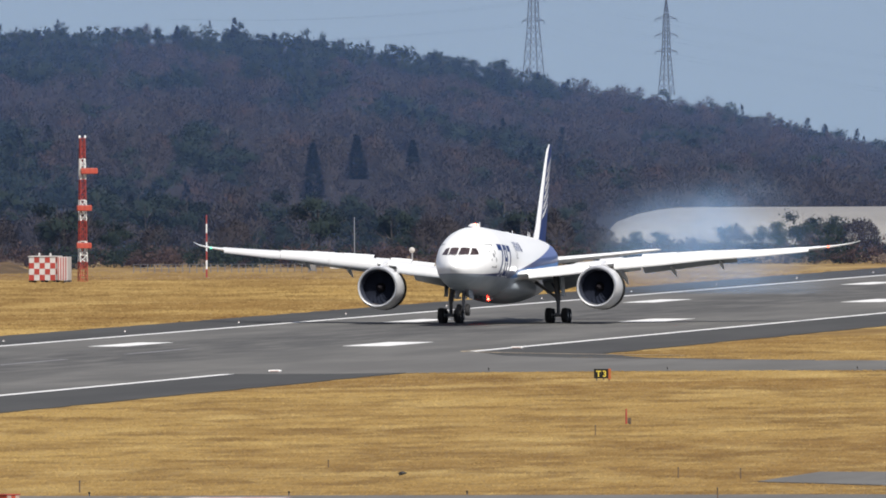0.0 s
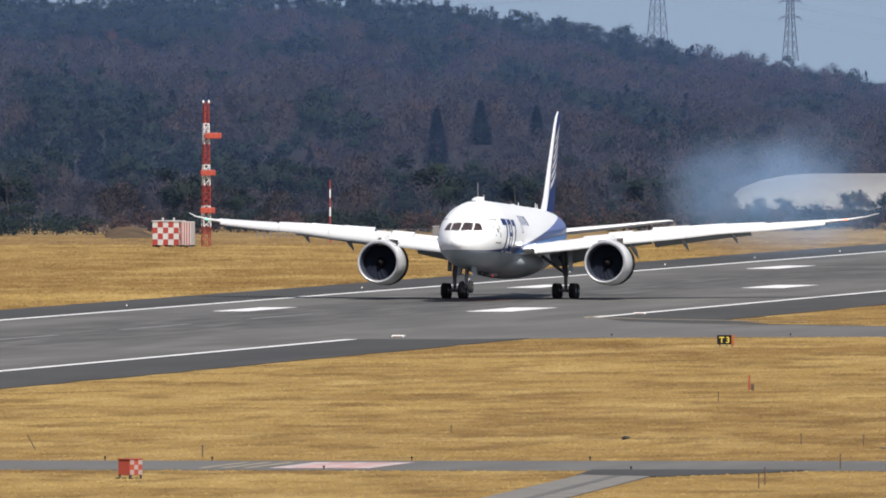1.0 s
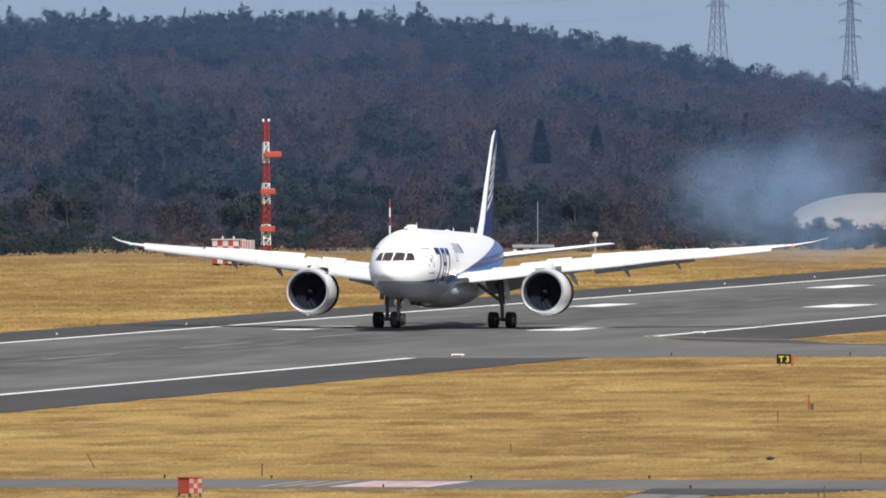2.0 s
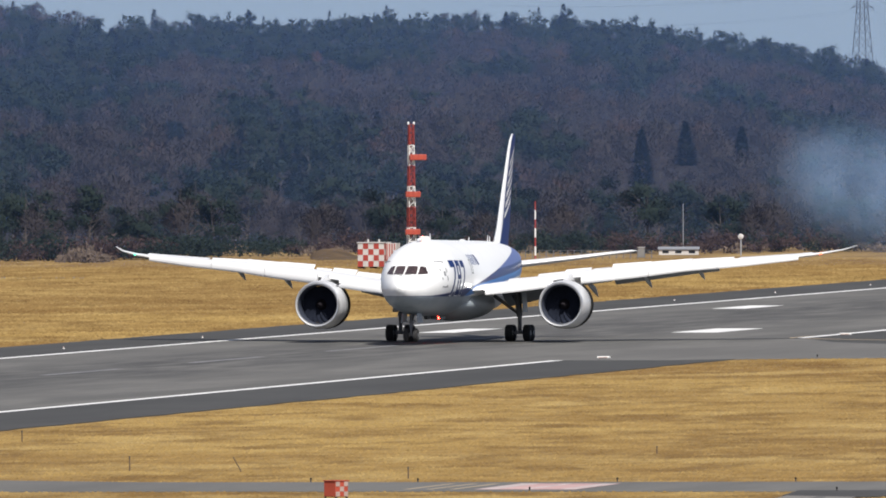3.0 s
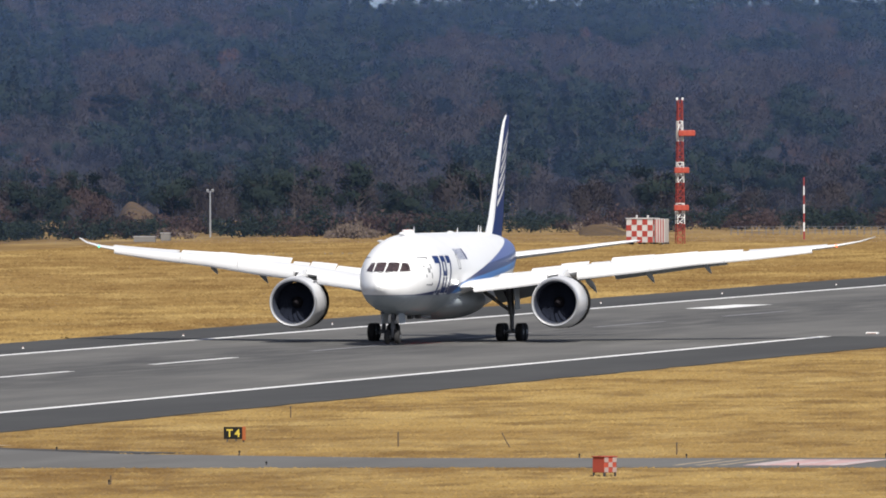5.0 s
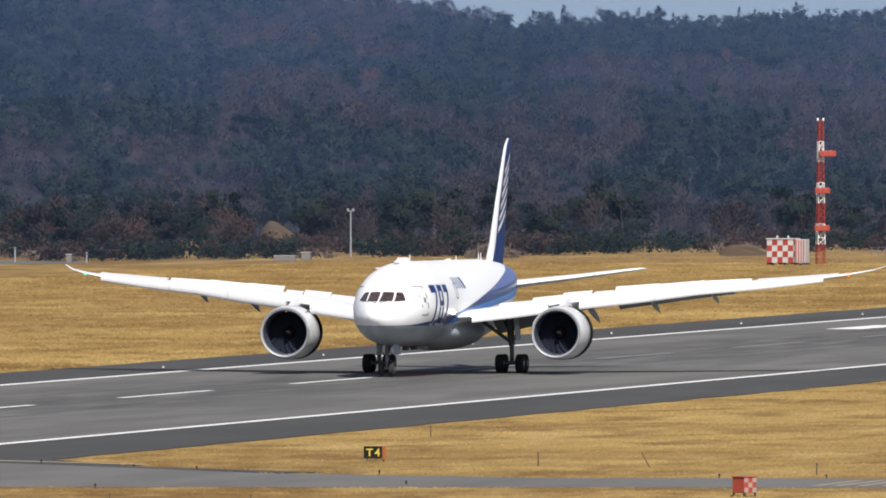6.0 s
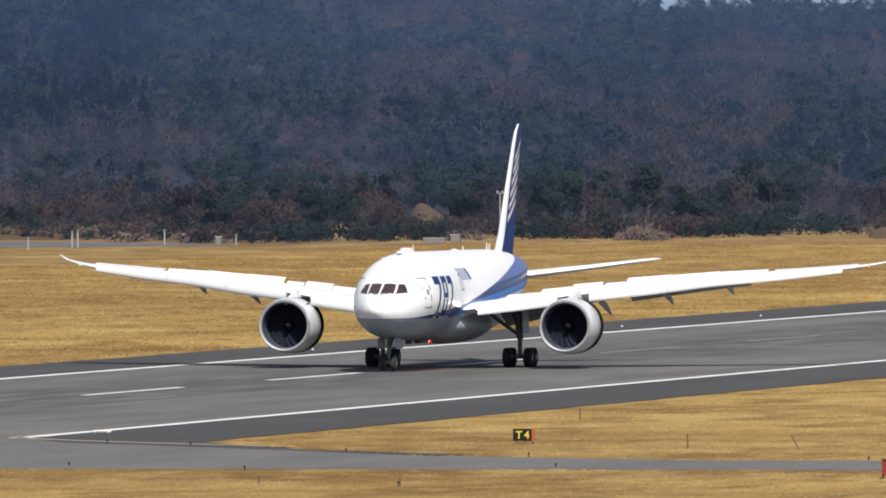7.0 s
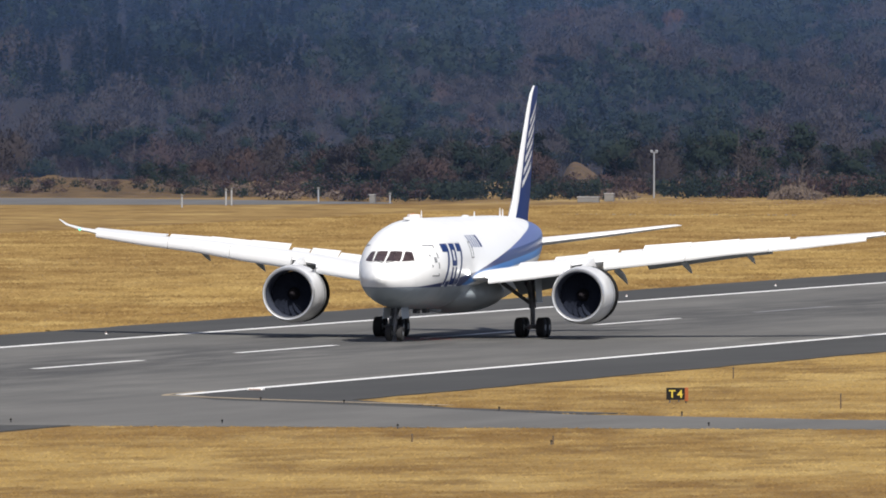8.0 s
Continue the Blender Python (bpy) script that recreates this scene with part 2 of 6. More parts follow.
def build_runway():
    top = 0.0
    edge = wavy(-248.0, 300, 4300, 0.25, 6, 3)
    far = wavy(-315.2, 4300, 300, 0.25, 6, 4)
    tagged(slab("runway_shoulder", edge + far, -0.058, -0.006, SHOULDER), "dark asphalt shoulder along the runway", "shoulder", kind="structure")
    tagged(slab("runway", [(NEAR_LINE - 0.0, 300), (NEAR_LINE - 0.0, 4300), (FAR_LINE, 4300), (FAR_LINE, 300)], -0.05, top, RUNWAY),
           "grey asphalt runway with dark tyre streaks", "runway", kind="structure")
    # taxiway T3 and T4: a throat that widens to the runway, then a straight strip to the apron
    for name, outline in TAXIWAYS:
        tagged(slab(name, outline, -0.05, 0.002, TAXI), "grey asphalt taxiway joining the runway", "taxiway", kind="structure")
    for outline in ([(-248.1, 1692), (-254.2, 1681), (-247, 1667), (-238, 1659), (-226, 1651.5), (-226, 1655), (-232, 1658.5), (-241, 1668)],
                    [(-248.1, 1194), (-255.2, 1191), (-247, 1180), (-239, 1170), (-228, 1159), (-226, 1161.5), (-238, 1173)]):
        tagged(slab("shoulder_patch", outline, -0.03, -0.003, SHOULDER), "dark asphalt fillet beside the taxiway", "shoulder", kind="structure")


def marking(name, outline, material, label, z=0.012):
    return tagged(slab(name, outline, z - 0.008, z, material), label, "marking", kind="structure")


def build_markings():
    h = 0.45
    for y0, y1 in ((1203, 1584.5), (1703, 3900)):
        marking("edge_line", [(NEAR_LINE - h, y0 + 2), (NEAR_LINE + h, y0), (NEAR_LINE + h, y1), (NEAR_LINE - h, y1)], PAINT, "white painted runway edge line")
    marking("edge_line", [(NEAR_LINE - h, 400), (NEAR_LINE + h, 400), (NEAR_LINE + h, 1085), (NEAR_LINE - h, 1085)], PAINT, "white painted runway edge line")
    marking("edge_line", [(FAR_LINE - h, 400), (FAR_LINE + h, 400), (FAR_LINE + h, 3900), (FAR_LINE - h, 3900)], PAINT, "white painted runway edge line")
    y = 1281.4 - 58.5 * 6
    while y < 1700:
        marking("centre_dash", [(MID_LINE - 0.3, y), (MID_LINE + 0.3, y), (MID_LINE + 0.3, y + 30), (MID_LINE - 0.3, y + 30)], PAINT if y < 1480 else OLD_PAINT, "worn white runway centre dash")
        y += 58.5
    # touchdown zone bars, in pairs either side of the centre
    for ya, yb in ((1736, 1760), (1890, 1912), (2036, 2062), (2190, 2214)):
        for xa, xb in ((-275.6, -271.8), (-296.4, -293.4)):
            marking("touchdown_bar", [(xa, ya), (xb, ya), (xb, yb), (xa, yb)], PAINT, "white painted touchdown zone bar")
    for xa, xb in ((-277, -268), (-302, -293)):
        marking("aiming_bar", [(xa, 2290), (xb, 2290), (xb, 2340), (xa, 2340)], PAINT, "broad white painted aiming bar")
    # yellow taxi lines turning off round the wedge
    for y0, xs in ((1203, -259.9), (1703, -259.9)):
        pts_a = [(xs + 20 * k / 8, y0 - 1.5 - 22 * (k / 8) ** 0.8) for k in range(9)]
        pts_b = [(x + 0.5, y + 0.9) for x, y in reversed(pts_a)]
        pts_b = pts_b + [(xs - .55, y0 - .4), (xs - .95, y0 + 3), (xs - .95, y0 + 12), (xs - 1.3, y0 + 12), (xs - 1.3, y0 + 2), (xs - .7, y0 - 1.6)]
        marking("taxi_line", pts_a + pts_b, YELLOW_PAINT, "faded yellow taxi edge line")
    marking("holding_patch", [(-189.8, 1129.4), (-189.8, 1144.3), (-184.4, 1144.3), (-184.4, 1129.4)], PINK_PAINT, "faded red painted runway patch on the taxiway", 0.012)
    for xa, xb in ((-189.7, -188.7), (-187.3, -186.9), (-185.3, -184.5)):
        marking("holding_bar", [(xa, 1129.8), (xa, 1144), (xb, 1144), (xb, 1129.8)], PALE_PINK_PAINT, "white painted bar on a red patch", 0.018)
    for xa in (-193.6, -192.4, -191.2):
        marking("holding_line", [(xa, 1129.5), (xa, 1144), (xa + .35, 1144), (xa + .35, 1129.5)], YELLOW_PAINT, "faded yellow holding line across the taxiway")
    tagged(slab("service_path", [(-157.5, 900), (-152.5, 900), (-163.4, 1060.3), (-166.9, 1112), (-171.0, 1115.6), (-167.5, 1059.8)], -0.05, 0.0, CONCRETE),
           "pale concrete service path through the grass", "path", kind="structure")
    marking("worn_track", [(-154.4, 905), (-153.8, 905), (-164.8, 1060), (-168.4, 1112), (-169.0, 1113), (-165.4, 1060)], TAXI, "dark worn track along the service path", 0.008)
    tagged(slab("path_mouth", [(-172.3, 1128), (-160.5, 1129), (-162, 1123), (-166.6, 1111.5), (-171.2, 1115)], -0.05, 0.004, SHOULDER), "dark asphalt mouth of the service path", "path", kind="structure")
    tagged(slab("concrete_pad", [(-165.3, 1187), (-165.5, 1214), (-140, 1214), (-140, 1180), (-157, 1177)], -0.05, -0.01, TAXI), "grey paved pad in the grass", "pad", kind="structure")


build_ground()
build_runway()
build_markings()


# ---- airliner: nose towards -Y, origin on the ground between the main bogies ----
def livery_material():
    """White crown, pale grey belly, and a blue band that climbs towards the tail."""
    m = bpy.data.materials.new("fuselage_paint")
    m.use_nodes = True
    nt = m.node_tree
    b = nt.nodes["Principled BSDF"]
    b.inputs["Roughness"].default_value = 0.28
    b.inputs["Specular IOR Level"].default_value = 0.3
    co = nt.nodes.new("ShaderNodeTexCoord").outputs["Object"]
    sep = nt.nodes.new("ShaderNodeSeparateXYZ")
    nt.links.new(co, sep.inputs[0])

    def over(points):
        """1 where z lies above the line given as (y, z) pairs."""
        cv = nt.nodes.new("ShaderNodeFloatCurve")
        fr = nt.nodes.new("ShaderNodeMapRange")
        fr.inputs["From Min"].default_value, fr.inputs["From Max"].default_value = -30, 30
        nt.links.new(sep.outputs[1], fr.inputs["Value"])
        nt.links.new(fr.outputs[0], cv.inputs["Value"])
        c = cv.mapping.curves[0]
        pts = [((y + 30) / 60, z / 10) for y, z in points]
        c.points[0].location, c.points[1].location = pts[0], pts[-1]
        for p in pts[1:-1]:
            c.points.new(*p)
        for p in c.points:
            p.handle_type = "VECTOR"
        cv.mapping.update()
        k = nt.nodes.new("ShaderNodeMath")
        k.operation = "MULTIPLY_ADD"
        nt.links.new(cv.outputs[0], k.inputs[0])
        k.inputs[1].default_value = -10
        nt.links.new(sep.outputs[2], k.inputs[2])
        st = nt.nodes.new("ShaderNodeMapRange")
        st.inputs["From Min"].default_value, st.inputs["From Max"].default_value = -0.02, 0.02
        nt.links.new(k.outputs[0], st.inputs["Value"])
        return st.outputs[0]

    white, grey, navy, azure, mid = (0.80, 0.81, 0.82), (0.31, 0.36, 0.405), (0.008, 0.026, 0.13), (0.03, 0.18, 0.50), (0.10, 0.135, 0.33)
    dirt = ramp_noise(nt, 0.6, 4, co, 0.5, 0.75)
    body = blend(nt, dirt, white, tuple(v * 0.94 for v in white))
    lower = blend(nt, over([(-30, 3.55), (30, 3.55)]), blend(nt, dirt, grey, tuple(v * 0.8 for v in grey)), body)
    c = blend(nt, over([(-30, 3.55), (-11, 3.55), (-6, 4.0), (0, 4.5), (12, 5.2), (30, 6.3)]), lower, azure)
    c = blend(nt, over([(-30, 3.5), (-13, 3.5), (-9, 4.4), (12, 5.65), (30, 6.7)]), c, navy)
    # the band's paler upper blue is sky sheen put into the paint
    c = blend(nt, over([(-30, 3.55), (-14, 4.2), (-8, 5.15), (12, 6.25), (30, 7.2)]), c, mid)
    c = blend(nt, over([(-30, 3.5), (-23.5, 3.55), (-9, 4.4), (2.5, 5.85), (9, 6.7), (16, 7.45), (20, 8.2), (30, 9.9)]), c, body)
    nt.links.new(c, b.inputs["Base Color"])
    return m


FUSE_PAINT = livery_material()
AIR_WHITE = mat("aircraft_white", (0.72, 0.73, 0.745), 0.35, vary=0.04, scale=0.7, spec=0.25)
AIR_GREY = mat("aircraft_grey", (0.29, 0.33, 0.37), 0.4, vary=0.08, scale=0.7, spec=0.25)
AIR_NAVY = mat("aircraft_navy", (0.010, 0.034, 0.15), 0.5, vary=0.08, scale=0.5, spec=0.12)
AIR_PALE_BLUE = mat("aircraft_pale_blue", (0.10, 0.14, 0.30), 0.4, vary=0.08, scale=0.5, spec=0.25)
NACELLE = mat("nacelle_grey", (0.62, 0.63, 0.65), 0.32, vary=0.1, scale=0.9, fine=5, spec=0.25)
LIP = mat("polished_intake_lip", (0.72, 0.73, 0.75), 0.3, 0.75, vary=0.06)
DUCT = mat("intake_liner", (0.050, 0.060, 0.092), 0.6, vary=0.1)
FAN = mat("fan_blade", (0.020, 0.024, 0.038), 0.95, vary=0.15, spec=0.02)
SPIN = mat("spinner_paint", (0.022, 0.020, 0.024), 0.95, vary=0.15, scale=3, spec=0.02)
TYRE = mat("tyre_rubber", (0.018, 0.018, 0.02), 0.85, vary=0.15, scale=3, bump=0.2)
RIM = mat("wheel_rim", (0.35, 0.36, 0.38), 0.45, 0.5, vary=0.1)
GEAR = mat("gear_steel", (0.16, 0.165, 0.18), 0.5, 0.3, vary=0.2, scale=2)
GLASS = mat("cockpit_glass", (0.085, 0.060, 0.060), 0.12, vary=0.3, scale=1.0)
LINE = mat("panel_line", (0.25, 0.26, 0.28), 0.6)
LAMP = glow("landing_light", (1.0, 0.98, 0.95), 8.0)
BEACON = glow("red_beacon", (1.0, 0.035, 0.02), 40.0)
NAV_RED = glow("red_wing_light", (1.0, 0.12, 0.06), 4.0)
NAV_GREEN = glow("green_wing_light", (0.10, 0.75, 0.45), 1.2)
BEACON_OFF = mat("beacon_housing", (0.75, 0.70, 0.70), 0.4)

NOSE = -26.9
STATIONS = [(0, .03, 4.16, 4.10), (.12, .32, 4.42, 3.84), (.4, .62, 4.66, 3.55), (.9, .98, 4.90, 3.22), (1.7, 1.38, 5.20, 2.86), (2.6, 1.74, 5.56, 2.58),
            (3.5, 2.04, 5.96, 2.38), (4.5, 2.32, 6.58, 2.22), (5.7, 2.58, 7.14, 2.10), (7.2, 2.78, 7.58, 2.03), (9, 2.87, 7.84, 2.0), (11, 2.885, 7.93, 2.0),
            (31.5, 2.885, 7.93, 2.0), (35.5, 2.85, 7.93, 2.25), (39.5, 2.6, 7.9, 3.0), (43.5, 2.1, 7.76, 4.1), (47.5, 1.32, 7.48, 5.35), (50.5, .66, 7.15, 6.15), (52.2, .2, 6.85, 6.5)]


def fuse(d):
    """Half width, crown and keel of the hull, d metres behind the nose."""
    ks = [s[0] for s in STATIONS]
    return [float(np.interp(d, ks, [s[i] for s in STATIONS])) for i in (1, 2, 3)]


def smooth_fuse(d):
    w = 0.25 if d < 3 else 1.2
    if d < 0.3:
        return fuse(d)
    rows = [fuse(max(0.0, d + w * k)) for k in (-1, -0.5, 0, 0.5, 1)]
    return [sum(r[i] for r in rows) / 5 for i in range(3)]


def hull(d, a, off=0.0):
    """A point of the hull's skin: a is the angle from the crown, positive to +X."""
    hw, top, bot = smooth_fuse(d)
    zc, hh = (top + bot) / 2, (top - bot) / 2
    return Vector(((hw + off) * math.sin(a), NOSE + d, zc + (hh + off) * math.cos(a)))


def hull_side(y, z, off=0.012, side=1):
    hw, top, bot = smooth_fuse(y - NOSE)
    zc, hh = (top + bot) / 2, (top - bot) / 2
    k = max(-1, min(1, (z - zc) / hh))
    return hull(y - NOSE, side * math.acos(k), off)


def decal(bm, quad, n=4, off=0.012, side=1):
    """A thin patch of paint or film on the hull's side from four (y, z) corners."""
    g = []
    for i in range(n + 1):
        row = []
        for j in range(n + 1):
            u, v = i / n, j / n
            y = (quad[0][0] * (1 - u) + quad[1][0] * u) * (1 - v) + (quad[3][0] * (1 - u) + quad[2][0] * u) * v
            z = (quad[0][1] * (1 - u) + quad[1][1] * u) * (1 - v) + (quad[3][1] * (1 - u) + quad[2][1] * u) * v
            row.append(bm.verts.new(hull_side(y, z, off, side)))
        g.append(row)
    for i in range(n):
        for j in range(n):
            bm.faces.new((g[i][j], g[i + 1][j], g[i + 1][j + 1], g[i][j + 1]))


def pane(bm, quad, n=5, off=0.035):
    """A patch of glass on the nose, from four (distance, angle) corners."""
    g = []
    for i in range(n + 1):
        row = []
        for j in range(n + 1):
            u, v = i / n, j / n
            d = (quad[0][0] * (1 - u) + quad[1][0] * u) * (1 - v) + (quad[3][0] * (1 - u) + quad[2][0] * u) * v
            a = (quad[0][1] * (1 - u) + quad[1][1] * u) * (1 - v) + (quad[3][1] * (1 - u) + quad[2][1] * u) * v
            row.append(bm.verts.new(hull(d, a, off)))
        g.append(row)
    for i in range(n):
        for j in range(n):
            bm.faces.new((g[i][j], g[i + 1][j], g[i + 1][j + 1], g[i][j + 1]))


def solve_hull(x, z):
    """The distance behind the nose and the angle at which the hull, seen from ahead, shows at x, z."""
    lo, hi = 0.01, 12.0
    for _ in range(40):
        d = (lo + hi) / 2
        hw, top, bot = smooth_fuse(d)
        zc, hh = (top + bot) / 2, (top - bot) / 2
        if (x / hw) ** 2 + ((z - zc) / hh) ** 2 > 1:
            lo = d
        else:
            hi = d
    hw, top, bot = smooth_fuse(hi)
    return hi, math.atan2(x / hw, (z - (top + bot) / 2) / ((top - bot) / 2))


WING = [(2.0, -10.4, 13.4, 3.80, .05), (2.9, -9.7, 12.7, 3.86, .05), (6.0, -7.5, 10.2, 4.30, .075), (9.67, -5.0, 7.8, 4.90, .105), (12, -3.4, 6.9, 5.18, .12), (15, -1.4, 6.0, 5.52, .12),
        (18, .6, 5.1, 5.88, .12), (22, 3.4, 3.9, 6.22, .12), (26, 6.2, 2.8, 6.62, .11), (27.6, 7.8, 2.0, 6.86, .10), (28.9, 9.6, 1.2, 7.15, .10), (29.75, 11.4, .45, 7.50, .10)]


def foil(x, le, chord, z, t, n=14, x0=0.0, x1=1.0, bend=1.0):
    up, lo = [], []
    for i in range(n + 1):
        c = x0 + (x1 - x0) * (0.5 - 0.5 * math.cos(math.pi * i / n))
        th = 5 * t * (0.2969 * math.sqrt(c) - 0.126 * c - 0.3516 * c * c + 0.2843 * c ** 3 - 0.1015 * c ** 4)
        camber = bend * (0.02 * math.sin(math.pi * c) + 0.01 * (1 - c))
        up.append(Vector((x, le + c * chord, z + (camber + th) * chord)))
        lo.append(Vector((x, le + c * chord, z + (camber - th * 0.9) * chord)))
    return up + lo[::-1][:-1] if x0 == 0 else up + lo[::-1]


def wing_at(x):
    ks = [w[0] for w in WING]
    return [float(np.interp(x, ks, [w[i] for w in WING])) for i in range(1, 5)]


def mirror(s, pts):
    return [Vector((p[0] * s, p[1], p[2])) for p in pts]


def plank(bm, s, x0, x1, c0, c1, rise0, rise1, th, n=6, zoff=0.02):
    """A panel over the wing between two chord fractions, its rear edge lifted or dropped."""
    rings = []
    for i in range(n + 1):
        x = x0 + (x1 - x0) * i / n
        le, ch, z, t = wing_at(x)
        ya, yb = le + c0 * ch, le + c1 * ch
        za, zb = z + rise0 * ch + zoff, z + rise1 * ch + zoff
        rings.append(mirror(s, [(x, ya, za), (x, yb, zb), (x, yb, zb - th * 0.4), (x, ya, za - th)]))
    loft(bm, rings)


def wheel(parent, name, x, y, z, r, w):
    bm = bmesh.new()
    lathe(bm, [(-w * .5, r * .55), (-w * .5, r * .80), (-w * .40, r * .95), (-w * .2, r), (w * .2, r), (w * .40, r * .95), (w * .5, r * .80), (w * .5, r * .55)], (0, 0, 0), "x", 28)
    tyre = part(name, bm, TYRE, parent, smooth=True)
    tyre.location = (x, y, z)
    bm = bmesh.new()
    lathe(bm, [(-w * .52, r * .12), (-w * .50, r * .3), (-w * .42, r * .56), (w * .42, r * .56), (w * .50, r * .3), (w * .52, r * .12)], (0, 0, 0), "x", 20)
    part("rim", bm, RIM, tyre, "metal wheel rim", smooth=True)
    return tyre


def build_airliner():
    jet = tagged(new("airliner"), "white twin-engined airliner with blue tail landing on the runway", "aircraft")
    # hull
    bm = bmesh.new()
    ds = [0, .03, .08, .16, .3, .5, .75, 1.05, 1.2, 1.4, 1.6, 1.8, 2.0, 2.25, 2.5, 2.75, 3.0, 3.3, 3.65, 4, 4.4, 4.8, 5.2, 5.7, 6.8, 8, 9.5, 11, 12.5, 15, 20, 26, 30, 32, 34, 36, 38, 40, 42, 44, 46, 48, 49.5, 50.5, 51.5, 52.2]
    loft(bm, [[hull(d, 2 * math.pi * i / 72) for i in range(72)] for d in ds])
    body = part("fuselage", bm, FUSE_PAINT, jet, "white fuselage with a grey belly and a blue band rising aft", smooth=True)
    # belly fairing between the wings
    bm = bmesh.new()
    rings = []
    for i in range(25):
        k = i / 24
        y = -13.5 + 19.5 * k
        w = math.sin(math.pi * k) ** 0.55
        rings.append([Vector((3.15 * w * math.sin(a), y, 2.95 + (1.35 * w) * math.cos(a))) for a in [2 * math.pi * j / 40 for j in range(40)]])
    loft(bm, rings)
    part("belly_fairing", bm, AIR_GREY, jet, "grey belly fairing", smooth=True)
    # cockpit glass, four panes
    for side in (-1, 1):
        for quad in (((0.05, 5.16), (0.85, 5.17), (0.82, 5.80), (0.07, 5.82)), ((0.95, 5.17), (1.60, 5.22), (1.32, 5.78), (0.95, 5.82))):
            bm = bmesh.new()
            pane(bm, [solve_hull(side * x, z) for x, z in quad])
            part("cockpit_window", bm, GLASS, jet, "dark reddish cockpit window pane", smooth=True)
        bm = bmesh.new()
        tube(bm, hull(*solve_hull(side * 0.12, 5.1), 0.03), hull(*solve_hull(side * 0.55, 5.2), 0.03), 0.025, n=6)
        part("wiper", bm, DARK, jet)
    # doors and hatches drawn by their seams
    for y0, y1, z0, z1 in ((-21.7, -20.4, 4.2, 6.25), (-11.0, -10.1, 5.3, 6.4)):
        for side in (-1, 1):
            bm = bmesh.new()
            s = 0.085
            for q in (((y0, z0), (y1, z0), (y1, z0 + s), (y0, z0 + s)), ((y0, z1 - s), (y1, z1 - s), (y1, z1), (y0, z1)),
                      ((y0, z0), (y0 + 2.2 * s, z0), (y0 + 2.2 * s, z1), (y0, z1)), ((y1 - 2.2 * s, z0), (y1, z0), (y1, z1), (y1 - 2.2 * s, z1)),
                      ((y0 + .5, z0 + .9), (y1 - .4, z0 + .9), (y1 - .4, z0 + 1.25), (y0 + .5, z0 + 1.25))):
                decal(bm, q, 3, 0.01, side)
            part("cabin_door", bm, LINE, jet, "cabin door with a grey seam")
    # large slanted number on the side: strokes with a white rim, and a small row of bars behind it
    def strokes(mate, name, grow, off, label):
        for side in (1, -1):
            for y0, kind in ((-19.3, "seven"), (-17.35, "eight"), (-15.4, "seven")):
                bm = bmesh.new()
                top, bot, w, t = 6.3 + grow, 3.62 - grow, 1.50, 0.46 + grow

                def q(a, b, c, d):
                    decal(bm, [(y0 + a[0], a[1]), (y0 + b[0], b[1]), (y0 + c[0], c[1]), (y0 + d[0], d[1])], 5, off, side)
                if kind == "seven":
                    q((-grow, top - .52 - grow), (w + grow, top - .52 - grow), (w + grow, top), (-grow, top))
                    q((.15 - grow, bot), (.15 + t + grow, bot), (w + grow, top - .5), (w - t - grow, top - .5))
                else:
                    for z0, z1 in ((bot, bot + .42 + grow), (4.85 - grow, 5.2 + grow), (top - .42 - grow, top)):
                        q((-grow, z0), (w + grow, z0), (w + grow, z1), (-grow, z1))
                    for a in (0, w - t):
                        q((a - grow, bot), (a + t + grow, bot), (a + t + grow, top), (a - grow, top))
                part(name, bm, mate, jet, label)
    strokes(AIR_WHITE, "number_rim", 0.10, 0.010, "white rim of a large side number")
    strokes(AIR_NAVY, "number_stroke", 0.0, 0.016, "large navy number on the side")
    for side in (1, -1):
        for k in range(5):
            bm = bmesh.new()
            y0 = -10.7 + .72 * k
            wide = .62 if k == 4 else .34
            decal(bm, [(y0 + .5, 6.0), (y0 + .5 + wide, 6.0), (y0 + wide, 6.78), (y0, 6.78)], 3, 0.012, side)
            part("name_bar", bm, AIR_NAVY if k == 4 else AIR_PALE_BLUE, jet, "small slanted blue bar on the side")
    # wings
    for s in (-1, 1):
        bm = bmesh.new()
        loft(bm, [mirror(s, foil(x, le, ch, z, t)) for x, le, ch, z, t in WING])
        wing = part("wing", bm, AIR_WHITE, jet, "white swept wing bent upwards to a raked tip", smooth=True)
        for x0, x1 in ((3.7, 8.5), (10.5, 15.3), (15.33, 20.2), (20.23, 26.0)):
            bm = bmesh.new()
            rings = []
            for i in range(7):
                x = x0 + (x1 - x0) * i / 6
                le, ch, z, t = wing_at(x)
                h = float(np.interp(x, (3, 6, 9, 14, 18, 22, 26), (.30, .38, .46, .46, .36, .32, .20)))
                rings.append(mirror(s, [(x, le - .30 - .1 * h + (.55 * math.cos(a) + .35 * math.sin(a)) * h * 1.2, z - .06 + h * math.sin(a)) for a in [2 * math.pi * j / 14 for j in range(14)]]))
            loft(bm, rings)
            part("slat", bm, AIR_WHITE, wing, "white drooped leading-edge slat", smooth=True)
        for x0, x1, r in ((3.9, 6.2, .074), (6.23, 8.3, .092), (8.33, 10.3, .106), (10.45, 11.75, .092), (11.9, 14.8, .126), (14.83, 17.8, .120), (17.83, 20.9, .112)):
            bm = bmesh.new()
            plank(bm, s, x0, x1, .55, .78, .03, r, .06)
            part("spoiler", bm, AIR_WHITE, wing, "raised white spoiler panel")
        bm = bmesh.new()
        plank(bm, s, 21.25, 26.6, .45, .95, .055, .105, .12)
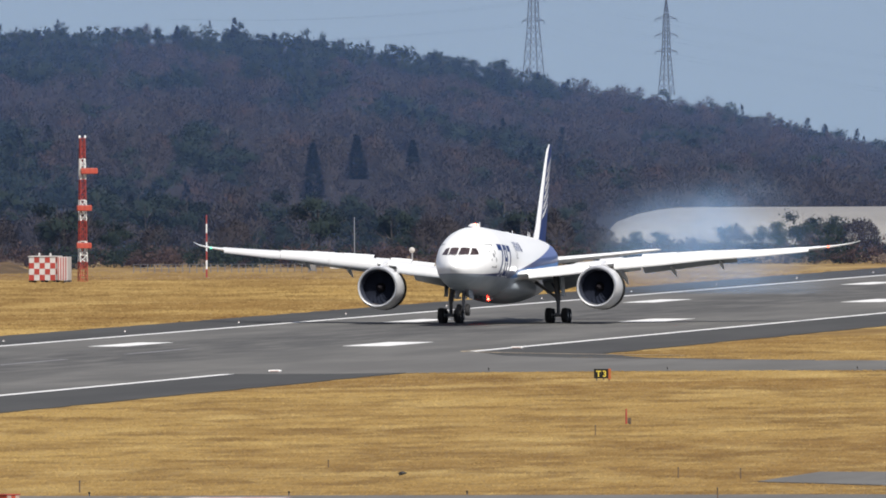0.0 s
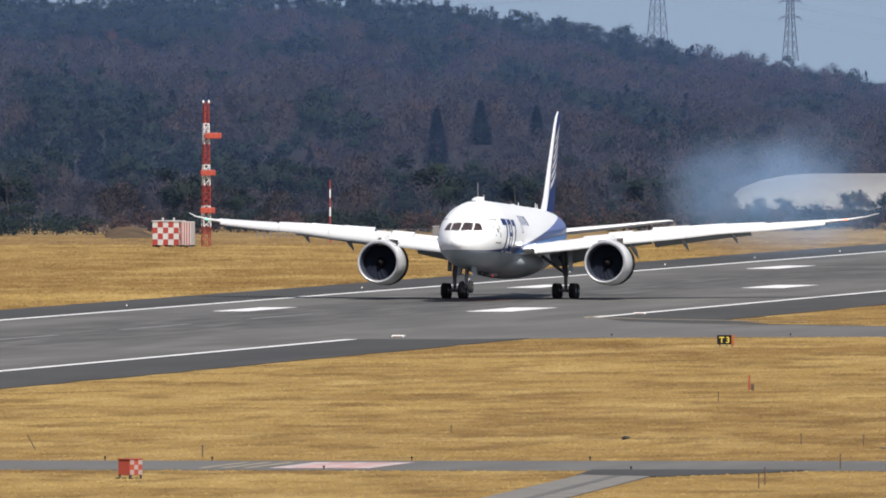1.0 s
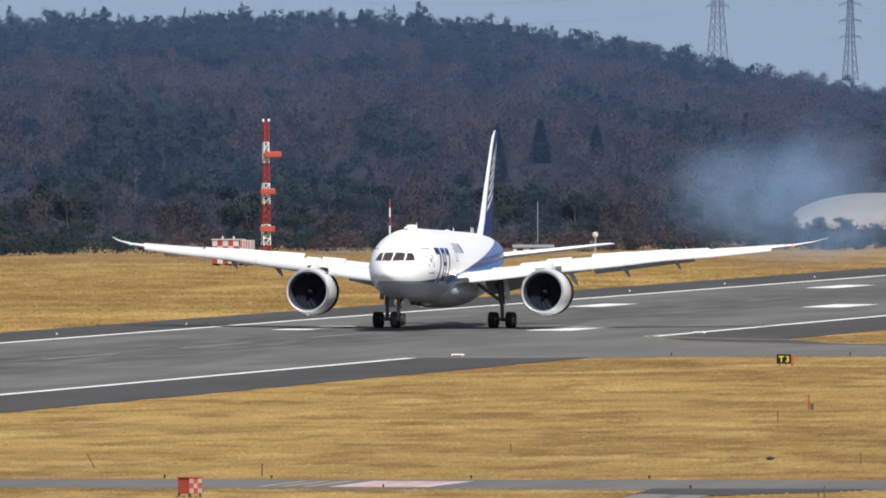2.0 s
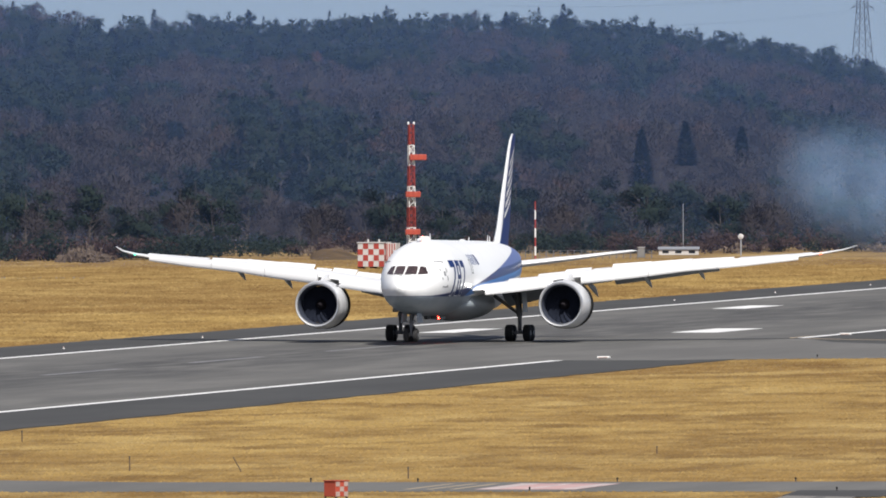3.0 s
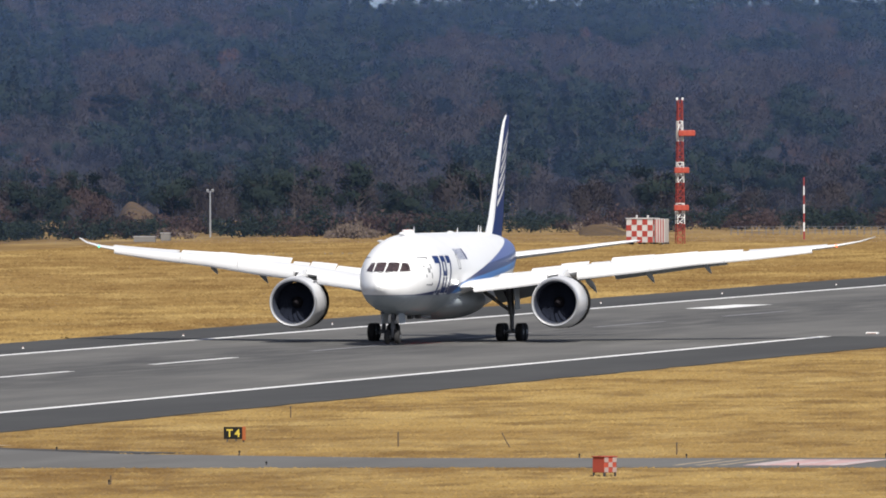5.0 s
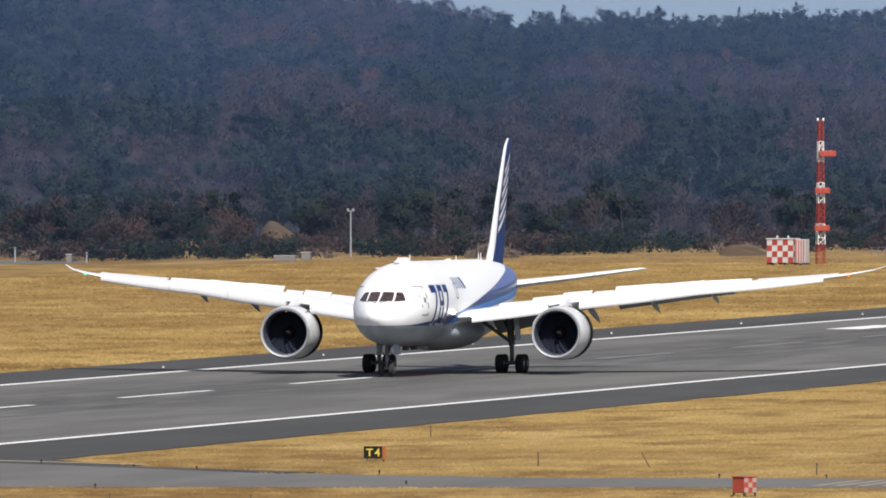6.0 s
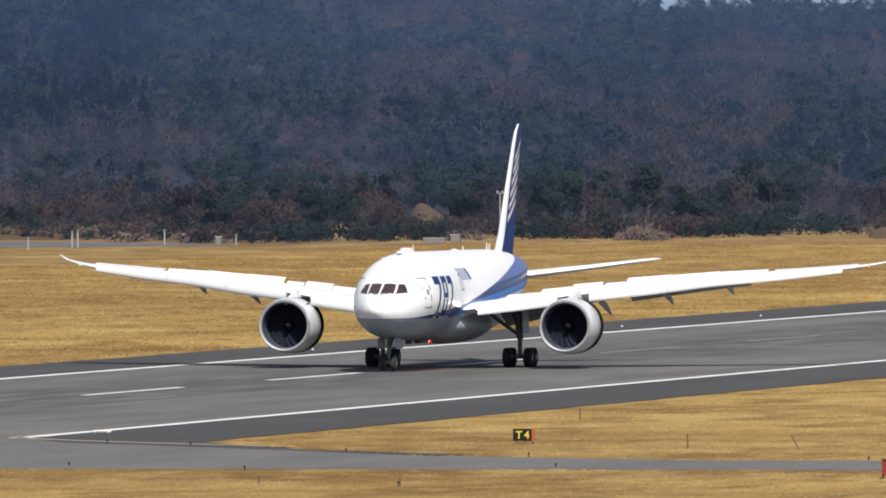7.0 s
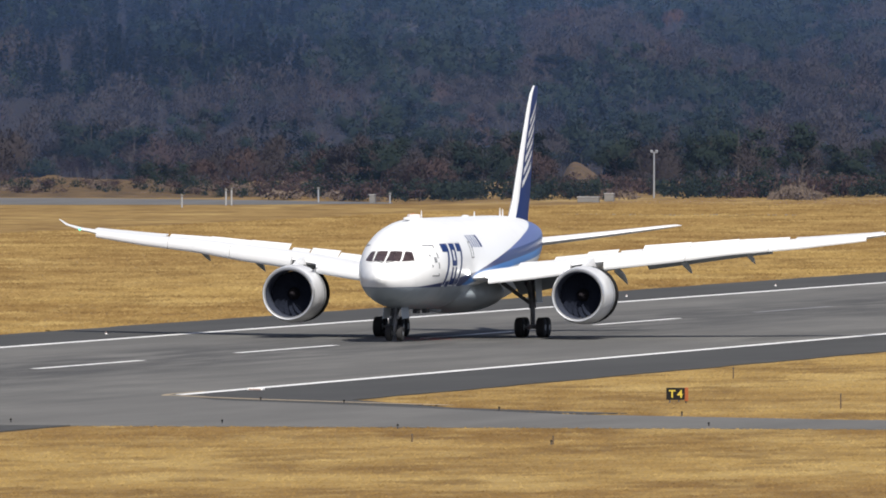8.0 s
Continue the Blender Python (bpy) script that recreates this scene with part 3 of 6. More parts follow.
        part("aileron", bm, AIR_WHITE, wing, "white aileron turned up at the wing's end")
        for x0, x1 in ((3.1, 8.5), (11.8, 19.6)):
            bm = bmesh.new()
            plank(bm, s, x0, x1, .88, 1.08, .0, -.085, .18, zoff=-0.05)
            part("flap", bm, AIR_GREY, wing, "lowered grey flap")
        bm = bmesh.new()
        plank(bm, s, 8.7, 11.6, .80, 1.0, .02, -.05, .2, zoff=0)
        part("flaperon", bm, AIR_GREY, wing, "drooped grey flaperon")
        for x in (10.3, 14.4, 18.4):
            le, ch, z, t = wing_at(x)
            bm = bmesh.new()
            rings = []
            for i in range(11):
                k = i / 10
                r = 0.24 * math.sin(math.pi * min(.98, max(.02, k))) ** 0.7 * (ch / 6.5) ** .5
                y = le + ch * (.55 + .62 * k)
                zz = z - .045 * ch - .25 - .075 * ch * k * k * 1.6
                rings.append([Vector((s * (x + r * .6 * math.cos(a)), y, zz + r * math.sin(a))) for a in [2 * math.pi * j / 12 for j in range(12)]])
            loft(bm, rings)
            part("flap_fairing", bm, AIR_GREY, wing, "grey flap track fairing", smooth=True)
        # wing-tip lamp and root landing lamp
        bm = bmesh.new()
        bmesh.ops.create_uvsphere(bm, u_segments=10, v_segments=6, radius=0.09, matrix=Matrix.Translation((s * 27.5, 7.6, 6.88)))
        part("wing_light", bm, NAV_RED if s > 0 else NAV_GREEN, wing)
        bm = bmesh.new()
        bmesh.ops.create_uvsphere(bm, u_segments=12, v_segments=8, radius=0.21, matrix=Matrix.Translation((s * 3.75, -9.75, 4.18)) @ Matrix.Diagonal((1.1, .5, .8, 1)))
        part("landing_lamp", bm, LAMP, wing, "bright landing lamp in the wing root")
        bm = bmesh.new()
        bmesh.ops.create_uvsphere(bm, u_segments=12, v_segments=8, radius=0.13, matrix=Matrix.Translation((s * 2.9, -12.3, 4.35)))
        part("turn_off_lamp", bm, LAMP, wing, "bright white lamp beside the hull")
        # engine
        ex, ey, ez = s * 9.67, -9.7, 2.88
        bm = bmesh.new()
        lathe(bm, [(.16, 1.76), (.35, 1.80), (.8, 1.86), (1.5, 1.90), (2.2, 1.91), (3.0, 1.87), (3.6, 1.81), (3.6, 1.68), (3.0, 1.62), (1.8, 1.62), (.5, 1.62), (.16, 1.64)], (ex, ey, ez), "y", 64, True)
        nac = part("nacelle", bm, NACELLE, jet, "light grey engine nacelle", smooth=True)
        bm = bmesh.new()
        lathe(bm, [(3.62, 1.80), (3.75, 1.90), (4.5, 1.86), (4.5, 1.66), (3.62, 1.66)], (ex, ey, ez), "y", 64, True)
        part("nozzle_ring", bm, BLACK, nac, "dark exhaust nozzle ring", smooth=True)
        bm = bmesh.new()
        lathe(bm, [(2.62, 1.905), (2.66, 1.915), (2.78, 1.915), (2.82, 1.90)], (ex, ey, ez), "y", 64, True)
        part("cowl_seam", bm, LINE, nac)
        bm = bmesh.new()
        lathe(bm, [(.18, 1.765), (.06, 1.74), (-.02, 1.69), (.0, 1.62), (.10, 1.55), (.18, 1.56)], (ex, ey, ez), "y", 64, True)
        part("intake_lip", bm, LIP, nac, "polished metal intake lip", smooth=True)
        bm = bmesh.new()
        lathe(bm, [(.14, 1.555), (.6, 1.50), (2.2, 1.50), (2.2, 1.52), (.6, 1.53), (.14, 1.58)], (ex, ey, ez), "y", 64, True)
        part("intake_liner", bm, DUCT, nac, "dark intake liner", smooth=True)
        for k in range(18):
            a = 2 * math.pi * k / 18
            bm = bmesh.new()
            rings = []
            for i in range(6):
                r = .42 + 1.04 * i / 5
                tw = a + .35 * (i / 5) ** 2
                half = .15 + .15 * i / 5
                c, sn = math.cos(tw), math.sin(tw)
                rings.append([Vector((ex + r * c + u * -sn * half, ey + 1.85 + v, ez + r * sn + u * c * half)) for u, v in ((-1, -.12), (1, .10), (1, .13), (-1, -.09))])
            loft(bm, rings)
            part("fan_blade", bm, FAN, nac)
        bm = bmesh.new()
        lathe(bm, [(1.05, .02), (1.12, .10), (1.3, .2), (1.5, .28), (1.75, .36), (2.1, .40)], (ex, ey, ez), "y", 24)
        part("spinner", bm, SPIN, nac, "brown-grey fan spinner", smooth=True)
        bm = bmesh.new()
        lathe(bm, [(2.22, 1.48), (2.26, 1.48)], (ex, ey, ez), "y", 40)
        part("fan_case", bm, FAN, nac)
        bm = bmesh.new()
        lathe(bm, [(3.2, 1.0), (4.6, .95), (5.6, .7), (6.4, .45), (7.0, .1)], (ex, ey, ez), "y", 32)
        part("exhaust_cone", bm, GEAR, nac, smooth=True)
        bm = bmesh.new()
        loft(bm, [mirror(1, [(ex - w, y, z0), (ex + w, y, z0), (ex + w * .6, y, z1), (ex - w * .6, y, z1)]) for y, z0, z1, w in
                  ((-8.2, 4.66, 4.76, .10), (-6.8, 4.5, 4.98, .26), (-5.2, 4.4, 5.25, .30), (-2.5, 4.2, 5.1, .28), (0, 4.5, 4.9, .12))])
        part("pylon", bm, AIR_WHITE, nac, "white engine pylon", smooth=True)
        # strakes and turned tips
        bm = bmesh.new()
        loft(bm, [[Vector((ex - s * 1.2, -8.6, ez + 1.4)), Vector((ex - s * 1.24, -8.6, ez + 1.44)), Vector((ex - s * 1.22, -8.5, ez + 1.42))],
                  [Vector((ex - s * 1.2, -7.3, ez + 1.4)), Vector((ex - s * 1.6, -7.4, ez + 1.8)), Vector((ex - s * 1.18, -7.2, ez + 1.46))]])
        part("strake", bm, NACELLE, nac)
        # tailplane
        bm = bmesh.new()
        loft(bm, [mirror(s, foil(x, le, ch, z, .10, 10)) for x, le, ch, z in ((.8, 16.6, 6.4, 5.92), (1.6, 17.2, 5.9, 5.97), (5.5, 20.3, 4.2, 6.5), (8.9, 23.0, 2.6, 7.0), (9.6, 23.9, 1.8, 7.12), (9.85, 24.8, .8, 7.16))])
        part("tailplane", bm, AIR_WHITE, jet, "white swept tailplane", smooth=True)
        # main gear
        gx = s * 4.76
        bm = bmesh.new()
        tube(bm, (gx, 0, .8), (gx, 0, 2.4), .15, .17, 14)
        tube(bm, (gx, 0, 1.9), (gx - s * .25, .1, 4.3), .24, .26, 14)
        gear = part("main_gear_leg", bm, GEAR, jet, "dark steel main landing gear leg", smooth=True)
        bm = bmesh.new()
        tube(bm, (gx, 0, 2.1), (gx - s * 2.0, -.4, 3.6), .12, .15)
        tube(bm, (gx, .2, 2.5), (gx - s * 1.0, 2.2, 3.7), .09)
        part("drag_brace", bm, GEAR, gear)
        bm = bmesh.new()
        box(bm, gx - .16, gx + .16, -.95, .95, .55, .85, bevel=.05)
        for yy in (-.73, .73):
            tube(bm, (gx - .62, yy, .655), (gx + .62, yy, .655), .1)
        part("bogie_beam", bm, GEAR, gear)
        bm = bmesh.new()
        loft(bm, [mirror(1, [(gx + s * .42, -1.0, 2.3), (gx + s * .46, -1.0, 2.3), (gx + s * .46, 1.0, 2.3), (gx + s * .42, 1.0, 2.3)]),
                  mirror(1, [(gx + s * .30, -1.1, 4.2), (gx + s * .34, -1.1, 4.2), (gx + s * .34, 1.1, 4.2), (gx + s * .30, 1.1, 4.2)])])
        part("gear_door", bm, AIR_GREY, gear, "grey gear door")
        for yy in (-.73, .73):
            for xx in (-.72, .72):
                wheel(gear, "tyre", gx + xx, yy, .655, .655, .56)
    # fin
    bm = bmesh.new()
    rings = []
    for z, le, ch, t in ((7.2, 14.6, 7.4, .09), (7.9, 16.0, 6.2, .09), (9.0, 17.2, 5.5, .09), (12.0, 19.4, 4.3, .08), (15.2, 22.0, 3.0, .08), (16.0, 22.8, 2.5, .08), (16.5, 23.9, 1.4, .08)):
        rings.append([Vector((p.z, p.y, z)) for p in foil(0, le, ch, 0, t, 12, bend=0.0)])
    loft(bm, rings)
    fin = part("fin", bm, AIR_NAVY, jet, "tall navy tail fin", smooth=True)
    bm = bmesh.new()
    rings = []
    for z, le, ch, t in ((7.4, 14.97, 7.1, .094), (7.9, 15.97, 6.2, .094), (9.0, 17.17, 5.5, .094), (12.0, 19.37, 4.3, .084), (15.2, 21.97, 3.0, .084), (16.0, 22.77, 2.5, .086), (16.52, 23.85, 1.4, .088)):
        up = [Vector((p.z, p.y, z)) for p in foil(0, le, ch, 0, t, 12, bend=0.0)][:4]
        dn = [Vector((-p.x, p.y, p.z)) for p in up[1:]]
        rings.append(dn[::-1] + up)
    loft(bm, rings, caps=False, closed=False)
    part("leading_edge", bm, AIR_WHITE, fin, "white leading edge of the fin", smooth=True)

    def fin_x(y, z):
        ks = (7.2, 7.9, 9.0, 12.0, 15.2, 16.0, 16.5)
        le = float(np.interp(z, ks, (14.6, 16.0, 17.2, 19.4, 22.0, 22.8, 23.9)))
        ch = float(np.interp(z, ks, (7.4, 6.2, 5.5, 4.3, 3.0, 2.5, 1.4)))
        c = min(1, max(0.001, (y - le) / ch))
        return 5 * .09 * ch * (0.2969 * math.sqrt(c) - 0.126 * c - 0.3516 * c * c + 0.2843 * c ** 3 - 0.1015 * c ** 4)
    for k in range(6):
        z0 = 9.7 + 0.82 * k
        for side in (-1, 1):
            bm = bmesh.new()
            for i in range(6):
                vs = []
                for u, dz in ((i / 6, 0), ((i + 1) / 6, 0), ((i + 1) / 6, .46), (i / 6, .46)):
                    z = z0 + 1.3 * u + dz
                    y = float(np.interp(z, (7.9, 9.0, 12.0, 16.0), (17.4, 18.3, 20.3, 23.4))) + (2.6 - .22 * k) * u
                    vs.append(bm.verts.new((side * (fin_x(y, z) + .03), y, z)))
                bm.faces.new(vs)
            part("fin_stripe", bm, AIR_WHITE, fin, "white slanted stripe on the fin")
    # nose gear
    bm = bmesh.new()
    tube(bm, (0, -22.0, .5), (0, -21.9, 1.3), .10, .12, 12)
    tube(bm, (0, -21.95, 1.1), (0, -21.6, 2.5), .15, .17, 12)
    tube(bm, (0, -22.0, 1.3), (0, -20.1, 2.4), .08)
    tube(bm, (-.42, -22.0, .5), (.42, -22.0, .5), .08)
    nose = part("nose_gear_leg", bm, GEAR, jet, "dark steel nose gear leg", smooth=True)
    for xx in (-.37, .37):
        wheel(nose, "tyre", xx, -22.0, .51, .51, .38)
    for s in (-1, 1):
        bm = bmesh.new()
        loft(bm, [[Vector((s * .55, -22.7, 2.2)), Vector((s * .59, -22.7, 2.2)), Vector((s * .68, -22.7, 1.45)), Vector((s * .64, -22.7, 1.45))],
                  [Vector((s * .55, -20.5, 2.2)), Vector((s * .59, -20.5, 2.2)), Vector((s * .68, -20.5, 1.5)), Vector((s * .64, -20.5, 1.5))]])
        part("nose_gear_door", bm, AIR_GREY, nose, "grey nose gear door")
        bm = bmesh.new()
        bmesh.ops.create_uvsphere(bm, u_segments=10, v_segments=6, radius=.11, matrix=Matrix.Translation((s * .26, -22.15, 1.55)))
        part("taxi_lamp", bm, RIM, nose, "small taxi lamp")
    # aerials and probes
    for y, h, z in ((-13.5, .5, 7.93), (4.0, .3, 7.93), (12.6, .5, 7.9), (13.5, .45, 7.9)):
        bm = bmesh.new()
        loft(bm, [[Vector((w * u, y + v * l, z + zz)) for u, v in ((-1, 0), (0, -1), (1, 0), (0, 1))] for zz, w, l in ((-.05, .05, .3), (h * .6, .03, .2), (h, .015, .1))])
        part("aerial", bm, AIR_WHITE, jet, "white blade aerial")
    for y, l in ((-18.2, .7), (1.0, 1.4)):
        bm = bmesh.new()
        bmesh.ops.create_uvsphere(bm, u_segments=14, v_segments=8, radius=1.0, matrix=Matrix.Translation((0, y, 7.92)) @ Matrix.Diagonal((.22, l * .6, .11, 1)))
        part("aerial_dome", bm, AIR_WHITE, jet, smooth=True)
    for y in (-15.0, -12.0):
        bm = bmesh.new()
        box(bm, -.16, .16, y - .5, y + .5, 1.72, 2.05, bevel=.05)
        part("belly_aerial", bm, DARK, jet)
    # flashing beacons: an added slotted hood turns round a lit lens every 1.43 s
    beacons = []
    for y, z, k in ((-16.0, 7.9, 1), (-9.0, 2.02, -1)):
        bm = bmesh.new()
        arc = [radians(-90 + 15 + (360 - 30) * i / 24) for i in range(25)]
        loft(bm, [[Vector((r * math.cos(a), r * math.sin(a), h * k)) for r, h in ((.25, -.05), (.46, -.05), (.40, .28), (.25, .30))] for a in arc])
        b = part("beacon", bm, BEACON_OFF if k > 0 else AIR_GREY, jet, "flashing beacon with an added turning hood that covers its lens")
        b.location = (0, y, z)
        # lens made oversize to stand for the lamp's bloom
        bm = bmesh.new()
        lathe(bm, [(-.02 * k, .20), (.0, .235), (.22 * k, .225), (.27 * k, .10)], (0, 0, 0), "z", 16)
        part("lens", bm, BEACON, b, "glowing red lens", smooth=True)
        beacons.append(b)
    return jet, beacons


JET, BEACONS = build_airliner()


# ---- hills and woods ----
def bearing(px):
    """Degrees to the left of the runway's direction for a place across the panorama of the view."""
    return 9.0803 - math.degrees(math.atan((px - 784) / 38500))


CREST = [(-2600, -75), (-1900, -75), (-1300, -70), (-900, -62), (-500, -45), (-260, -4), (-157, 25), (-7, 17), (143, 16), (349, 9), (649, 10), (819, 32),
         (1049, 66), (1219, 104), (1469, 150), (1787, 228), (2300, 275), (3000, 300)]
R_FOOT, R_TOP = 2560.0, 4560.0


def crest(px):
    return 7.0 + float(np.interp(px, [c[0] for c in CREST], [c[1] for c in CREST]))


def hill_z(px, R):
    """Height of the hillside at a bearing and a distance."""
    k = min(1.0, max(0.0, (R - R_FOOT) / (R_TOP - R_FOOT)))
    foot = 385.0
    line = foot + (crest(px) - foot) * (k ** 0.8)
    return EYE_Z + R * (34.4 - line) / 38500 - 0.3


def at(px, R, z=None):
    a = radians(bearing(px))
    return Vector((-R * math.sin(a), R * math.cos(a), hill_z(px, R) if z is None else z))


def ground_r(px, line):
    """The distance at which level ground shows at that line of the panorama."""
    return EYE_Z * 38500 / (line - 34.4)


LITTER = mat("leaf_litter", (0.032, 0.027, 0.028), 0.95, vary=0.2, scale=0.02, fine=0.2, spec=0.1)


def build_hill():
    bm = bmesh.new()
    xs = list(range(-2600, 3001, 80))
    rs = [R_FOOT - 140] + [R_FOOT + (R_TOP - R_FOOT) * k / 24 for k in range(25)] + [R_TOP + 250]
    grid = []
    for R in rs:
        row = []
        for px in xs:
            z = -0.5 if R < R_FOOT else (hill_z(px, R) if R <= R_TOP else hill_z(px, R_TOP) - 12)
            row.append(bm.verts.new(at(px, R, z)))
        grid.append(row)
    for a, b in zip(grid, grid[1:]):
        for i in range(len(xs) - 1):
            bm.faces.new((a[i], a[i + 1], b[i + 1], b[i]))
    tagged(finish("hillside", bm, LITTER, True), "long low hillside under bare and evergreen woods", "hill", kind="structure")


LEAF_DARK = mat("evergreen_leaf", (0.018, 0.028, 0.024), 0.8, tint=(0.036, 0.050, 0.038), scale=0.06, fine=0.4, island=0.05, spec=0.1, through_light=0.4)
LEAF_BLUE = mat("cedar_leaf", (0.012, 0.018, 0.022), 0.8, tint=(0.018, 0.024, 0.028), scale=0.2, fine=1.0, island=0.1, spec=0.1, through_light=0.4)
TWIG = mat("bare_twig", (0.048, 0.041, 0.043), 0.9, tint=(0.076, 0.064, 0.065), scale=0.05, fine=0.4, island=0.06, spec=0.1, through_light=0.4)
TWIG_RED = mat("reddish_twig", (0.060, 0.043, 0.041), 0.9, tint=(0.096, 0.064, 0.059), scale=0.06, fine=0.5, island=0.06, spec=0.1, through_light=0.4)
TWIG_ORANGE = mat("orange_leaf", (0.095, 0.050, 0.034), 0.9, tint=(0.135, 0.070, 0.044), scale=0.1, fine=0.6, island=0.08, spec=0.1, through_light=0.4)
TWIG_PALE = mat("pale_twig", (0.10, 0.076, 0.06), 0.9, tint=(0.17, 0.125, 0.092), scale=0.1, fine=1.0, island=0.2)
BARK = mat("bark", (0.075, 0.062, 0.055), 0.9, vary=0.25, scale=0.8, fine=6, bump=0.3)
BARK_PALE = mat("pale_bark", (0.11, 0.098, 0.092), 0.9, vary=0.25, scale=0.8, fine=6, bump=0.3)


def slivers(rnd, centres, spread, n, length, width, rise, mid):
    """Small three-cornered leaves or twigs round some centres: vertices of n triangles."""
    out = np.zeros((n, 3, 3))
    for i in range(n):
        c = centres[rnd.randrange(len(centres))]
        p = [c[k] + rnd.gauss(0, spread[k]) for k in range(3)]
        d = np.array([rnd.gauss(0, 1), rnd.gauss(0, 1), rnd.gauss(rise, 0.7)])
        d /= np.linalg.norm(d) + 1e-6
        out_way = (np.array(p) - np.array(c)) * 1.2 + (np.array(p) - np.array(mid)) * .5
        out_way /= np.linalg.norm(out_way) + 1e-6
        w = np.cross(d, out_way + np.array([rnd.gauss(0, .3), rnd.gauss(0, .3), rnd.gauss(0, .3)]))
        w /= np.linalg.norm(w) + 1e-6
        ln, wd = length * rnd.uniform(0.6, 1.4), width * rnd.uniform(0.6, 1.4)
        p = np.array(p)
        out[i] = [p - w * wd / 2, p + w * wd / 2, p + d * ln]
    return out


def limbs(rnd, h, r, n, kind):
    """Trunk and limbs as tapered prisms: triangles."""
    tris = []

    def stick(a, b, ra, rb):
        a, b = np.array(a, float), np.array(b, float)
        d = b - a
        u = np.cross(d, [0.3, 0.9, 0.1])
        u /= np.linalg.norm(u)
        v = np.cross(d, u)
        v /= np.linalg.norm(v)
        for i in range(4):
            t0, t1 = math.pi * i / 2, math.pi * (i + 1) / 2
            p0, p1 = a + ra * (math.cos(t0) * u + math.sin(t0) * v), a + ra * (math.cos(t1) * u + math.sin(t1) * v)
            q0, q1 = b + rb * (math.cos(t0) * u + math.sin(t0) * v), b + rb * (math.cos(t1) * u + math.sin(t1) * v)
            tris.extend(([p0, p1, q1], [p0, q1, q0]))
    lean = (rnd.uniform(-.06, .06) * h, rnd.uniform(-.06, .06) * h)
    stick((0, 0, -.3), (lean[0], lean[1], h * .55), .035 * h * .55, .02 * h * .5)
    stick((lean[0], lean[1], h * .55), (lean[0] * 1.3, lean[1] * 1.3, h * .95), .02 * h * .5, .004 * h)
    tips = []
    for i in range(n):
        z = h * rnd.uniform(.25, .7)
        a = rnd.uniform(0, 6.28)
        reach = r * rnd.uniform(.5, 1.0)
        tip = (lean[0] + reach * math.cos(a), lean[1] + reach * math.sin(a), min(h * .98, z + h * rnd.uniform(.12, .35)))
        stick((lean[0] * z / h, lean[1] * z / h, z), tip, .009 * h, .003 * h)
        tips.append(tip)
    return np.array(tris), tips


def tree_shape(kind, seed, h, r, n, leaf):
    """Triangles of trunk and crown for one tree standing on the origin."""
    rnd = random.Random(seed)
    wood, tips = limbs(rnd, h, r, 9 if kind != "cedar" else 3, kind)
    if kind == "bare":
        centres = [(t[0] * .9, t[1] * .9, t[2]) for t in tips] + [(0, 0, h * .8), (0, 0, h * .65)]
        crown = slivers(rnd, centres, (.27 * r, .27 * r, .10 * h), n, leaf * 2.6, leaf * .42, 1.1, (0, 0, h * .5))
    elif kind == "pine":
        centres = []
        for i in range(10):
            a, q = rnd.uniform(0, 6.28), rnd.uniform(.2, .85)
            centres.append((r * q * math.cos(a), r * q * math.sin(a), h * rnd.uniform(.45, .95) - .12 * h * q))
        crown = slivers(rnd, centres, (.17 * r, .17 * r, .05 * h), n, leaf * 1.2, leaf * .8, 0.5, (0, 0, h * .5))
    elif kind == "dome":
        # a rounded crown of fine twigs, thickest towards its skin
        crown = np.zeros((n, 3, 3))
        knobs = [(rnd.uniform(0, 6.28), rnd.uniform(.1, 1.3), rnd.uniform(.8, 1.15)) for _ in range(7)]
        for i in range(n):
            ka, ke, kr = knobs[rnd.randrange(7)]
            a, e = rnd.gauss(ka, .45), min(1.5, max(-.15, rnd.gauss(ke, .35)))
            q = kr * rnd.uniform(.55, 1.0) ** .6
            p = np.array([r * q * math.cos(a) * math.cos(e), r * q * math.sin(a) * math.cos(e), h * (.34 + .62 * q * math.sin(e))])
            d = np.array([math.cos(a) * .6, math.sin(a) * .6, 1.0]) + np.array([rnd.gauss(0, .5) for _ in range(3)])
            d *= leaf * 1.5 / np.linalg.norm(d)
            facing = np.array([math.cos(a) * math.cos(e), math.sin(a) * math.cos(e), math.sin(e)])
            w = np.cross(d, facing + np.array([rnd.gauss(0, .3) for _ in range(3)]))
            w *= leaf * .30 / (np.linalg.norm(w) + 1e-6)
            crown[i] = [p - w, p + w, p + d]
    elif kind == "cedar":
        crown = np.zeros((n, 3, 3))
        for i in range(n):
            z = rnd.random() ** 1.3
            q = r * (1 - z) ** .8 * rnd.uniform(.5, 1.05)
            a = rnd.uniform(0, 6.28)
            p = np.array([q * math.cos(a), q * math.sin(a), h * (.04 + .95 * z)])
            d = np.array([math.cos(a), math.sin(a), rnd.uniform(-.3, .9)]) * leaf
            w = np.array([-math.sin(a), math.cos(a), rnd.uniform(-.4, .4)]) * leaf * .5
            crown[i] = [p - w, p + w, p + d]
    else:
        centres = [(r * .5 * rnd.gauss(0, 1), r * .5 * rnd.gauss(0, 1), h * rnd.uniform(.2, .8)) for _ in range(9)]
        crown = slivers(rnd, centres, (.25 * r, .25 * r, .14 * h), n, leaf * 1.3, leaf * .8, 0.4, (0, 0, h * .4))
    return wood, crown


